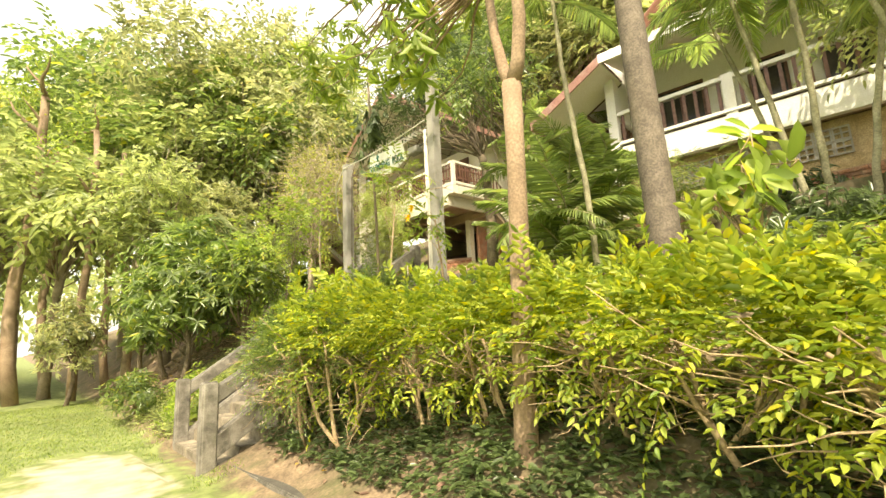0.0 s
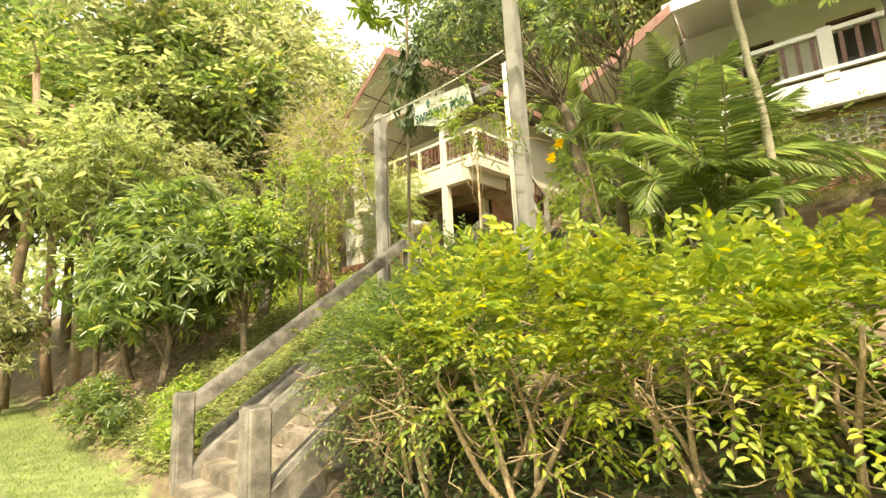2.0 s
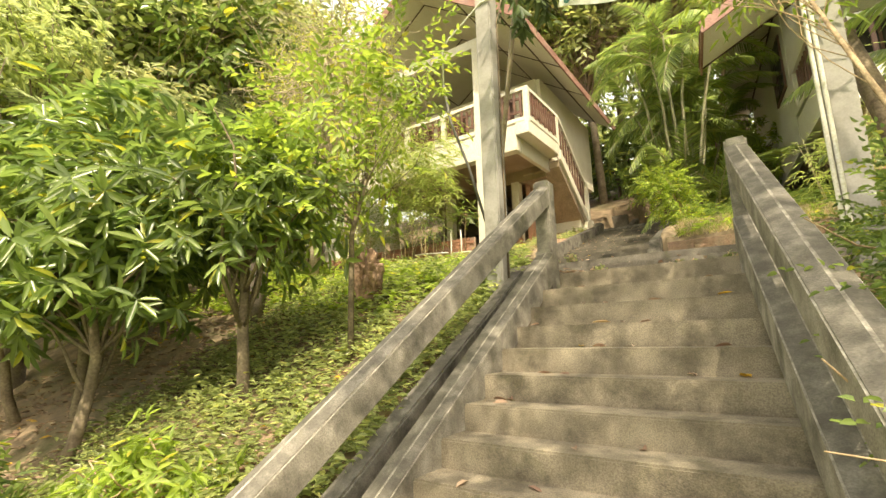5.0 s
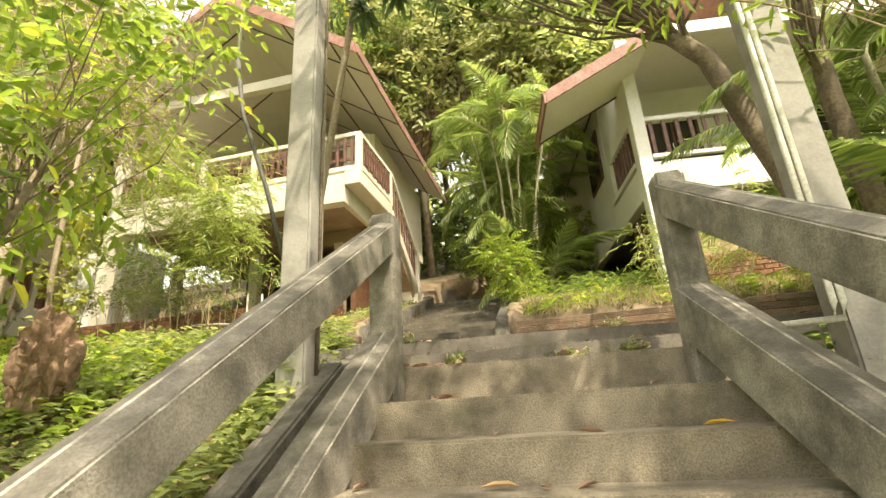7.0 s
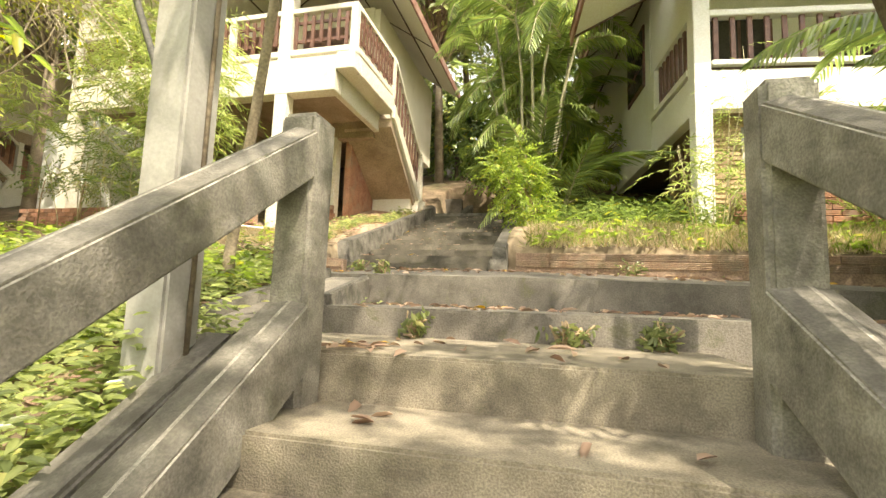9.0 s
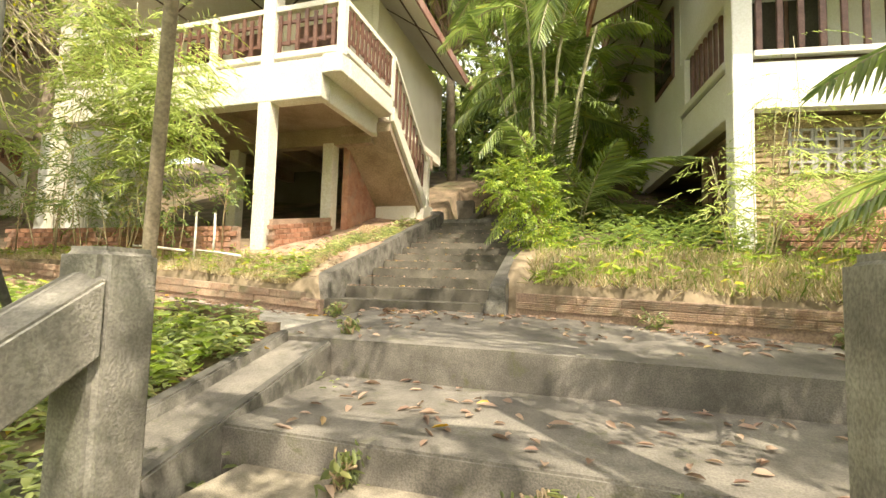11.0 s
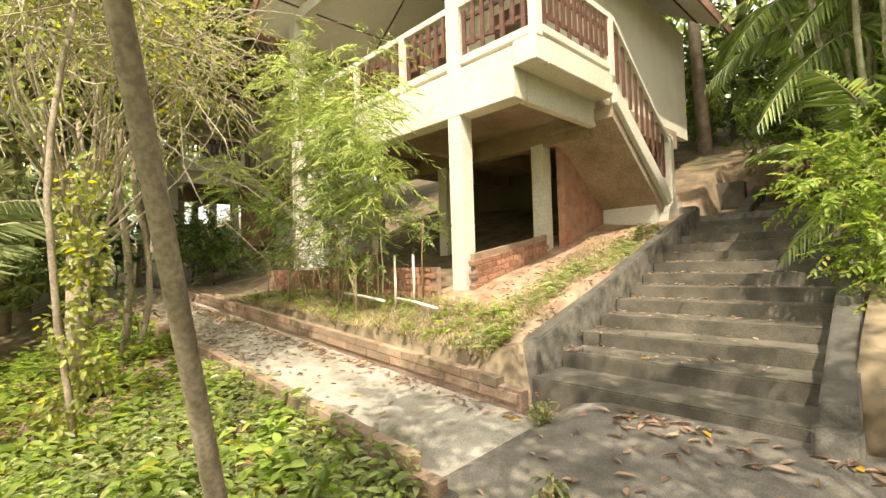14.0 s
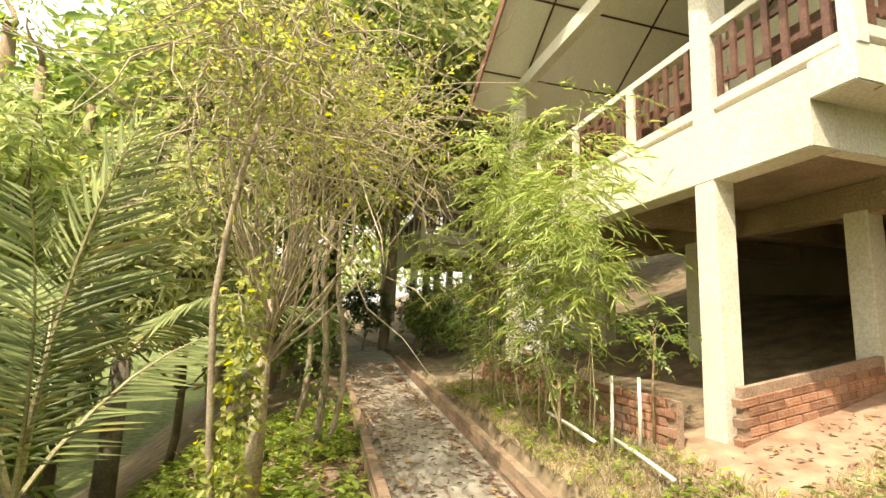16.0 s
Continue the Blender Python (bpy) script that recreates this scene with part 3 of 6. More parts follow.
for y, z in USTEPS:
    s = lean_x(y)
    slab_step(-2.62 + s, -0.64 + s, y, y + 0.47, z - 0.30, z, OLDCRETE, upper_stairs)
slab_step(-2.62, -0.60, 3.80, 4.33, 0.0, 0.305, OLDCRETE, upper_stairs)
ub = upper_stairs.matrix_world.inverted()
for x, y0, z0 in ((-2.71, 3.92, 0.60), (-0.56, 3.72, 0.50)):
    ob = part("side_curb", prism_bm([(-0.085, -0.6), (0.085, -0.6), (0.085, 0.0), (-0.085, 0.0)], (x, y0, z0), (x + lean_x(9.0), 9.0, 2.10), (1, 0, 0), 0.015), CONCRETE, upper_stairs)
    ob.matrix_parent_inverse = ub
ob = part("curb_end", box_bm((-0.68, 3.66, 0.0), (-0.46, 3.80, 0.36), 0.02), CONCRETE, upper_stairs)
ob.matrix_parent_inverse = ub
ob = part("top_landing", box_bm((-3.9, 9.2, 1.3), (-0.75, 10.6, 2.0), 0.015), CONCRETE, upper_stairs)
ob.matrix_parent_inverse = ub
ob = part("landing_kerb", box_bm((-3.6, 8.95, 1.5), (-2.86, 9.19, 2.16), 0.02), CONCRETE, upper_stairs)
ob.matrix_parent_inverse = ub
# second flight going on up to the trees, with a sloping wing wall
for k in range(8):
    slab_step(-2.35, -1.0, 10.5 + 0.42 * k, 10.97 + 0.42 * k, 1.8 + 0.14 * k, 2.14 + 0.14 * k, OLDCRETE, upper_stairs)
ob = part("wing_wall", prism_bm([(-0.10, -0.6), (0.10, -0.6), (0.10, 0.0), (-0.10, 0.0)], (-2.46, 10.0, 2.05), (-2.46, 13.6, 3.55), (1, 0, 0), 0.015), CONCRETE, upper_stairs)
ob.matrix_parent_inverse = ub
ob = part("retaining_wall", box_bm((-4.3, 10.9, 1.6), (-2.58, 11.1, 2.75), 0.02), OLDCRETE, upper_stairs)
ob.matrix_parent_inverse = ub

# ---- house beside the stairs, with balcony ----
FY = 4.87
house = empty("balcony_house", "cream raised house on columns with a balcony and gabled red roof", "house", "", "", (-6.5, 7.0, 0.9))


def hpart(name, bm, material, label="", parent=None):
    p = parent or house
    ob = part(name, bm, material, p, label)
    ob.matrix_parent_inverse = p.matrix_world.inverted()
    return ob


COLS = [(-4.51, FY + 0.12, 0.75, 3.3), (-4.55, 6.95, 1.3, 3.2), (-9.1, FY + 0.12, 0.9, 6.45), (-9.1, 6.95, 1.4, 3.3), (-6.8, 6.95, 1.3, 3.2)]
for x, y, z0, z1 in COLS:
    hpart("column", box_bm((x - 0.115, y - 0.115, z0), (x + 0.115, y + 0.115, z1), 0.008), PAINT)
hpart("column", box_bm((-4.625, FY + 0.01, 3.85), (-4.395, FY + 0.24, 6.5), 0.008), PAINT)
hpart("front_beam", box_bm((-9.2, FY, 3.26), (-3.50, FY + 0.26, 3.88), 0.01), PAINT)
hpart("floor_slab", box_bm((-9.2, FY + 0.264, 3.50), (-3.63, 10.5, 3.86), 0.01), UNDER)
hpart("edge_beam", box_bm((-3.62, FY + 0.264, 3.26), (-3.50, 6.85, 3.86), 0.01), PAINT)
hpart("kerb_soffit", box_bm((-3.498, FY + 0.264, 3.63), (-3.258, 6.85, 3.70)), PAINT)
hpart("balcony_kerb", box_bm((-3.497, FY - 0.004, 3.62), (-3.17, FY + 0.26, 3.92), 0.01), PAINT)
hpart("side_kerb", box_bm((-3.255, FY + 0.264, 3.62), (-3.165, 6.75, 3.92), 0.01), PAINT)
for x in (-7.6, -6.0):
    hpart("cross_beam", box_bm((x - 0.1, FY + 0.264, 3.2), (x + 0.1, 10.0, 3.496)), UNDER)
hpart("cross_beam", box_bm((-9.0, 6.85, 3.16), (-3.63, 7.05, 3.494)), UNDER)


def baluster_panel(a, b, z0, z1, parent, n):
    """White posts and rails with red-brown wooden bars between, from a to b on the floor plan."""
    a, b = Vector((*a, 0)), Vector((*b, 0))
    d = (b - a).normalized()
    s = Vector((-d.y, d.x, 0))
    hpart("handrail", prism_bm([(-0.055, -0.045), (0.055, -0.045), (0.055, 0.045), (-0.055, 0.045)], a + Vector((0, 0, z1)), b + Vector((0, 0, z1)), s, 0.006), PAINT, "", parent)
    hpart("bottom_rail", prism_bm([(-0.05, -0.05), (0.05, -0.05), (0.05, 0.05), (-0.05, 0.05)], a + Vector((0, 0, z0)), b + Vector((0, 0, z0)), s, 0.006), PAINT, "", parent)
    L = (b - a).length
    for w in (0.28, 0.72):
        z = z0 + (z1 - z0) * w
        hpart("wood_rail", prism_bm([(-0.018, -0.025), (0.018, -0.025), (0.018, 0.025), (-0.018, 0.025)], a + d * 0.05 + Vector((0, 0, z)), b - d * 0.05 + Vector((0, 0, z)), s), WOOD, "", parent)
    for i in range(n):
        p = a + d * (L * (i + 0.5) / n)
        top = z1 - 0.05 if i % 2 else z0 + (z1 - z0) * 0.86
        lo = z0 + 0.05 if i % 2 == 0 else z0 + (z1 - z0) * 0.20
        bm = prism_bm([(-0.03, lo), (0.03, lo), (0.03, top), (-0.03, top)], p - s * 0.045, p - s * 0.019, d)
        hpart("baluster", bm, WOOD, "", parent)


for x in (-3.22, -5.6, -6.85, -8.0):
    hpart("rail_post", box_bm((x - 0.06, FY + 0.02, 3.9), (x + 0.06, FY + 0.14, 4.80), 0.006), PAINT)
baluster_panel((-4.39, FY + 0.08), (-3.28, FY + 0.08), 4.00, 4.76, house, 7)
baluster_panel((-5.54, FY + 0.08), (-4.63, FY + 0.08), 4.00, 4.76, house, 6)
baluster_panel((-6.79, FY + 0.08), (-5.66, FY + 0.08), 4.00, 4.76, house, 6)
baluster_panel((-7.94, FY + 0.08), (-6.91, FY + 0.08), 4.00, 4.76, house, 6)
baluster_panel((-9.0, FY + 0.08), (-8.06, FY + 0.08), 4.00, 4.76, house, 6)
baluster_panel((-3.22, FY + 0.15), (-3.22, 6.70), 4.02, 4.76, house, 12)
hpart("rail_post", box_bm((-3.28, 6.70, 3.9), (-3.16, 6.82, 4.80), 0.006), PAINT)
# flight from the balcony down to the ground
fl = prism_bm([(-0.55, -0.16), (0.50, -0.16), (0.50, 0.02), (-0.55, 0.02)], (-3.72, 6.80, 3.50), (-3.72, 8.75, 2.05), (1, 0, 0))
hpart("stair_flight", fl, UNDER)
hpart("stair_stringer", prism_bm([(-0.05, -0.02), (0.05, -0.02), (0.05, 0.26), (-0.05, 0.26)], (-3.20, 6.80, 3.55), (-3.20, 8.75, 2.10), (1, 0, 0), 0.006), PAINT)
hpart("stair_handrail", prism_bm([(-0.05, -0.04), (0.05, -0.04), (0.05, 0.04), (-0.05, 0.04)], (-3.20, 6.82, 4.74), (-3.20, 8.72, 3.30), (1, 0, 0), 0.006), PAINT)
hpart("stair_post", box_bm((-3.27, 8.72, 1.9), (-3.13, 8.86, 3.38), 0.006), PAINT)
for i in range(9):
    y = 6.95 + i * 0.2
    z = 3.85 - (y - 6.95) * 0.745
    hpart("baluster", box_bm((-3.22, y, z), (-3.19, y + 0.06, z + 0.80)), WOOD)
hpart("stair_footing", box_bm((-4.21, 8.35, 1.3), (-3.27, 8.5, 2.20), 0.012), PAINT)
hpart("stair_footing", prism_bm([(8.2, 1.3), (9.1, 1.3), (9.1, 2.25), (8.75, 2.25), (8.55, 2.15)], (-3.265, 0, 0), (-3.12, 0, 0), (0, 1, 0)), PAINT)
# walls and roof
hpart("front_wall", box_bm((-9.2, 7.2, 3.87), (-3.9, 7.34, 6.3)), PAINT)
hpart("side_wall", box_bm((-3.89, 7.2, 3.87), (-3.75, 11.5, 6.25)), PAINT)
# Dark back wall stands for the shade below the floor.
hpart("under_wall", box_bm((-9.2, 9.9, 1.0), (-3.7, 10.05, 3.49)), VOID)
hpart("under_wall", box_bm((-4.35, 7.1, 1.3), (-4.22, 9.9, 3.49)), BRICK)
for x0, x1 in ((-8.6, -7.6), (-7.3, -6.3), (-5.6, -4.6)):
    hpart("door_leaf", box_bm((x0, 7.15, 3.9), (x1, 7.195, 5.9), 0.01), WOOD)
RX, RZ, EX, EZ, GX = -6.2, 8.45, -2.95, 6.20, -9.5
ROOFY0, ROOFY1 = 4.15, 12.0
for sx, ex in ((1, EX), (-1, GX)):
    ez = EZ if sx > 0 else RZ - (RZ - EZ) * (RX - GX) / (EX - RX)
    bm = bmesh.new()
    vs = [bm.verts.new(c) for c in ((RX, ROOFY0, RZ), (ex, ROOFY0, ez), (ex, ROOFY1, ez), (RX, ROOFY1, RZ))]
    bm.faces.new(vs)
    r = bmesh.ops.extrude_face_region(bm, geom=bm.faces[:])
    bmesh.ops.translate(bm, verts=[v for v in r["geom"] if isinstance(v, bmesh.types.BMVert)], vec=(0, 0, 0.05))
    bmesh.ops.recalc_face_normals(bm, faces=bm.faces[:])
    hpart("soffit", bm, SOFFIT)
    n = 11
    for k in range(n):
        bm = bmesh.new()
        t0, t1 = k / n, (k + 1.12) / n
        for a in (0,):
            p0 = Vector((RX + (ex - RX) * t0, 0, RZ + (ez - RZ) * t0))
            p1 = Vector((RX + (ex - RX) * t1, 0, RZ + (ez - RZ) * t1))
            vs = [bm.verts.new(c) for c in ((p0.x, ROOFY0 - 0.03, p0.z + 0.06), (p1.x, ROOFY0 - 0.03, p1.z + 0.10), (p1.x, ROOFY1, p1.z + 0.10), (p0.x, ROOFY1, p0.z + 0.06))]
            bm.faces.new(vs)
            lo = [bm.verts.new((v.co.x, v.co.y, v.co.z - 0.03)) for v in vs]
            bm.faces.new(lo[::-1])
            for i in range(4):
                bm.faces.new((vs[i], lo[i], lo[(i + 1) % 4], vs[(i + 1) % 4]))
        bmesh.ops.recalc_face_normals(bm, faces=bm.faces[:])
        hpart("roof_course", bm, TILE)
    hpart("verge_board", prism_bm([(-0.02, -0.16), (0.02, -0.16), (0.02, 0.09), (-0.02, 0.09)], (RX, ROOFY0 - 0.055, RZ), (ex, ROOFY0 - 0.055, ez), (0, 1, 0)), FASCIA)
    hpart("eave_board", prism_bm([(-0.02, -0.14), (0.02, -0.14), (0.02, 0.06), (-0.02, 0.06)], (ex + sx * 0.025, ROOFY0 - 0.03, ez), (ex + sx * 0.025, ROOFY1, ez), (1, 0, 0)), FASCIA)
    for yb in (5.0, 7.0, 9.0):
        hpart("soffit_batten", prism_bm([(-0.017, -0.022), (0.017, -0.022), (0.017, -0.004), (-0.017, -0.004)], (RX, yb, RZ), (ex, yb, ez), (0, 1, 0)), TRIMWOOD_SHADE)
    for f in (0.45, 0.8):
        xx, zz = RX + (ex - RX) * f, RZ + (ez - RZ) * f
        hpart("soffit_batten", prism_bm([(-0.017, -0.022), (0.017, -0.022), (0.017, -0.004), (-0.017, -0.004)], (xx, ROOFY0, zz), (xx, ROOFY1, zz), (1, 0, 0)), TRIMWOOD_SHADE)
hpart("gable_beam", box_bm((-9.2, FY + 0.03, 6.36), (-4.3, FY + 0.2, 6.6)), PAINT)
# sunlit white wall beyond the far bay, simplified to one block
tank = empty("water_tank", "bright white sunlit wall, built as a plain block beside the raised house", "tank", "", "", (-10.9, 6.8, 1.2))
ob = part("tank_body", box_bm((-11.7, 6.2, 0.9), (-10.1, 7.6, 3.7), 0.03), WHITE, tank)
ob.matrix_parent_inverse = tank.matrix_world.inverted()

balcony_house = house
# ---- house on the other side, turned a little against the stairs ----
house = empty("white_house", "white house with stone base, parapet balcony and red wooden bars", "house", "", "", (2.14, 5.75, 0.0))
house.matrix_world = pose(2.14, 5.75, 0.0, 0, 0, 7.1)


def wpart(name, bm, material, label="", parent=None):
    """A part in the white house's own axes: u along its front, v into it, from its front corner."""
    return part(name, bm, material, parent or house, label)


wpart("corner_column", box_bm((0, 0, 0.6), (0.25, 0.25, 6.4), 0.01), WHITE)
wpart("parapet", box_bm((0.254, 0.02, 2.90), (14.0, 0.20, 3.53), 0.01), WHITE)
# Shadow line of the groove under the cap, drawn as a dark strip.
wpart("parapet_shadow_strip", box_bm((0.254, 0.06, 3.534), (14.0, 0.18, 3.585)), TRIMWOOD_SHADE)
wpart("parapet_cap", box_bm((0.254, -0.03, 3.589), (14.0, 0.22, 3.67), 0.008), WHITE)
wpart("top_rail", box_bm((0.254, 0.03, 4.43), (14.0, 0.19, 4.53), 0.01), WHITE)
for k in range(1, 6):
    wpart("rail_post", box_bm((2.72 * k, 0.0, 3.40), (2.72 * k + 0.24, 0.225, 4.56), 0.01), WHITE)
for k in range(5):
    for i in range(10):
        u = 2.72 * k + 0.33 + i * 0.252
        wpart("bar", box_bm((u, 0.085, 3.67), (u + 0.075, 0.125, 4.43), 0.004), WOOD)
# bands and opening of the side wall
wpart("side_beam", box_bm((0.012, 0.254, 2.86), (0.20, 2.10, 3.50), 0.008), WHITE)
# Same painted shadow line below the side cap.
wpart("side_shadow_strip", box_bm((0.05, 0.254, 3.504), (0.19, 2.10, 3.545)), TRIMWOOD_SHADE)
wpart("side_cap", box_bm((-0.02, 0.254, 3.549), (0.21, 2.10, 3.66), 0.008), WHITE)
wpart("side_post", box_bm((0.0, 1.88, 3.664), (0.21, 2.10, 4.49), 0.008), WHITE)
wpart("side_wall", box_bm((0.014, 0.254, 4.494), (0.20, 2.10, 6.40), 0.008), WHITE)
for i in range(8):
    v = 0.34 + i * 0.20
    wpart("side_bar", box_bm((0.07, v, 3.66), (0.11, v + 0.085, 4.494), 0.004), WOOD)
bm = prism_bm([(2.104, 2.82), (7.0, 2.72), (7.6, 2.90), (7.6, 6.45), (2.104, 6.45)], (0.004, 0, 0), (0.19, 0, 0), (0, 1, 0))
wpart("side_wall", bm, WHITE)
win = wpart("window", box_bm((-0.035, 2.42, 4.44), (0.002, 3.66, 5.80), 0.006), WOOD)
for i in range(2):
    for j in range(3):
        v0, z0 = 2.50 + i * 0.58, 4.53 + j * 0.425
        wpart("pane", box_bm((-0.048, v0, z0), (-0.036, v0 + 0.50, z0 + 0.35), 0.003), WINDOWDARK, "dark dusty glass pane", win)
# recessed ground floor
wpart("stone_base", box_bm((0.254, 0.36, 0.6), (14.0, 0.52, 2.896)), STONE)
wpart("side_base", box_bm((0.36, 0.53, 0.6), (0.50, 2.20, 2.856)), STONE)
door = wpart("low_door", box_bm((0.30, 0.75, 1.1), (0.356, 1.75, 2.75), 0.008), WOOD, "narrow-boarded brown wooden door")
for i in range(4):
    wpart("board", box_bm((0.282, 0.80 + i * 0.235, 1.15), (0.298, 1.005 + i * 0.235, 2.70), 0.004), WOOD, "", door)
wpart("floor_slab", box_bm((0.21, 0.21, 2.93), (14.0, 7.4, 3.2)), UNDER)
# Dark wall in place of the shaded void under the house.
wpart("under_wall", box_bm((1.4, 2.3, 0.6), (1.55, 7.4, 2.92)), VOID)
wpart("post_stub", box_bm((0.05, 4.93, 0.8), (0.15, 5.03, 2.80), 0.01), WHITE)
# balcony's inner wall with windows and a door
wpart("inner_wall", box_bm((0.21, 1.75, 3.2), (14.0, 1.87, 6.3)), WHITE)
for u0, u1, z0 in ((0.9, 2.1, 3.95), (3.1, 3.95, 3.25), (4.6, 6.4, 3.95), (8.0, 9.6, 3.95)):
    fr = wpart("window_frame", box_bm((u0, 1.70, z0), (u1, 1.746, 5.45), 0.006), WOOD)
    n = max(1, round((u1 - u0) / 0.6))
    for i in range(n):
        w = (u1 - u0 - 0.08) / n
        wpart("pane", box_bm((u0 + 0.07 + i * w, 1.684, z0 + 0.08), (u0 + 0.01 + (i + 1) * w, 1.698, 5.37), 0.003), WINDOWDARK, "dark window glass", fr)


def sheet_bm(corners, thick):
    """A slab on four corners, thickened upwards."""
    bm = bmesh.new()
    bm.faces.new([bm.verts.new(c) for c in corners])
    r = bmesh.ops.extrude_face_region(bm, geom=bm.faces[:])
    bmesh.ops.translate(bm, verts=[v for v in r["geom"] if isinstance(v, bmesh.types.BMVert)], vec=(0, 0, thick))
    bmesh.ops.recalc_face_normals(bm, faces=bm.faces[:])
    return bm


# porch roof over the balcony end, and the main roof behind it
BAT = [(-0.02, -0.03), (0.02, -0.03), (0.02, -0.004), (-0.02, -0.004)]
FAS = [(-0.02, -0.14), (0.02, -0.14), (0.02, 0.10), (-0.02, 0.10)]
wpart("soffit", sheet_bm(((-1.74, -1.0, 4.48), (0.3, -1.0, 5.58), (0.3, 0.60, 5.58), (-1.74, 0.60, 4.48)), 0.06), SOFFIT)
wpart("roof_tiles", sheet_bm(((-1.80, -1.04, 4.53), (0.3, -1.04, 5.66), (0.3, 0.64, 5.66), (-1.80, 0.64, 4.53)), 0.05), TILE)
wpart("eave_board", prism_bm(FAS, (-1.765, -1.04, 4.50), (-1.765, 0.66, 4.50), (1, 0, 0)), FASCIA)
wpart("verge_board", prism_bm(FAS, (-1.74, -1.03, 4.50), (0.3, -1.03, 5.60), (0, 1, 0)), FASCIA)
wpart("verge_board", prism_bm(BAT, (-1.74, 0.57, 4.48), (0.3, 0.57, 5.58), (0, 1, 0)), TRIMWOOD_SHADE)
wpart("soffit", sheet_bm(((-1.10, 0.66, 5.45), (0.0, 0.66, 6.36), (0.0, 8.6, 6.36), (-1.10, 8.6, 5.45)), 0.06), SOFFIT)
wpart("roof_tiles", sheet_bm(((-1.16, 0.66, 5.49), (5.0, 0.66, 10.5), (5.0, 8.6, 10.5), (-1.16, 8.6, 5.49)), 0.06), TILE)
wpart("eave_board", prism_bm(FAS, (-1.125, 0.66, 5.46), (-1.125, 8.6, 5.46), (1, 0, 0)), FASCIA)
wpart("soffit_batten", prism_bm(BAT, (-0.03, 2.1, 6.345), (-0.03, 7.6, 6.345), (1, 0, 0)), TRIMWOOD_SHADE)
for v in (3.2, 5.8):
    wpart("soffit_batten", prism_bm(BAT, (-1.10, v, 5.45), (0.0, v, 6.36), (0, 1, 0)), TRIMWOOD_SHADE)
wpart("front_soffit", sheet_bm(((0.3, -1.0, 5.62), (14.4, -1.0, 5.62), (14.4, 2.0, 6.3), (0.3, 2.0, 6.3)), 0.05), SOFFIT)
wpart("front_eave", prism_bm(FAS, (0.3, -1.02, 5.64), (14.4, -1.02, 5.64), (0, 1, 0)), WHITE)

# ---- concrete lamp poles, cable and banner ----
for (px_, py_, top) in ((-1.38, -0.26, 2.92), (1.56, -0.10, 3.9)):
    pole = empty("concrete_pole", "square grey concrete pole with dark stains", "pole", "concrete poles", "", (px_, py_, -0.6))
    ob = part("shaft", box_bm((px_ - 0.095, py_ - 0.095, -1.0), (px_ + 0.095, py_ + 0.095, top), 0.014), POLECRETE, pole)
    ob.matrix_parent_inverse = pole.matrix_world.inverted()


# ---- plants: builders ----
def sprays(rng, origins, dirs, lengths, per, droop=0.25, spread=0.9):
    """Leaves set alternately along short drooping shoots."""
    o, d = np.asarray(origins, float), np.asarray(dirs, float)
    d = d / (np.linalg.norm(d, axis=1, keepdims=True) + 1e-9)
    n = len(o)
    L = np.broadcast_to(lengths, (n,))[:, None]
    side = np.cross(d, np.array([0, 0, 1.0]) + rng.normal(size=(n, 3)) * 0.25)
    side /= np.linalg.norm(side, axis=1, keepdims=True) + 1e-9
    P, W, U = [], [], []
    for k in range(per):
        s = (k + 1) / per
        p = o + d * L * s
        p[:, 2] -= (droop * L * s * s)[:, 0]
        sg = 1 if k % 2 else -1
        w = side * sg * spread + d * (0.5 + 0.5 * s) + rng.normal(size=(n, 3)) * 0.18
        w[:, 2] -= droop * s
        u = np.cross(side, d)
        u = u * np.sign(u[:, 2:3] + 1e-6) + rng.normal(size=(n, 3)) * 0.25
        P.append(p)
        W.append(w)
        U.append(u)
    return np.concatenate(P), np.concatenate(W), np.concatenate(U)


def blob_points(rng, n, centre, radii, shell=0.55, bottom=-0.5):
    """Points and outward directions near the skin of an uneven ellipsoid."""
    d = rand_unit(rng, n * 2)
    d = d[d[:, 2] > bottom][:n]
    r = rng.uniform(shell, 1.0, (len(d), 1))
    bump = np.array([1 + 0.28 * noise.noise(Vector(v) * 2.3 + Vector(centre)) for v in d])[:, None]
    return np.asarray(centre) + d * r * bump * np.asarray(radii), d


def limb(rnd, a, b, bend=0.15, n=5):
    """Points of a slightly crooked limb from a to b."""
    a, b = Vector(a), Vector(b)
    L = (b - a).length
    out = []
    k1 = Vector((rnd.uniform(-1, 1), rnd.uniform(-1, 1), rnd.uniform(-0.5, 0.5)))
    k2 = Vector((rnd.uniform(-1, 1), rnd.uniform(-1, 1), rnd.uniform(-0.5, 0.5)))
    for i in range(n + 1):
        s = i / n
        jit = Vector((rnd.uniform(-1, 1), rnd.uniform(-1, 1), rnd.uniform(-0.4, 0.4))) * (0.12 if 0 < i < n else 0)
        out.append(a.lerp(b, s) + (k1 * math.sin(math.pi * s) + k2 * 0.5 * math.sin(2 * math.pi * s) + jit) * bend * L * 0.8)
    return out


def taper(r0, r1, n):
    return [r0 + (r1 - r0) * i / (n - 1) for i in range(n)]


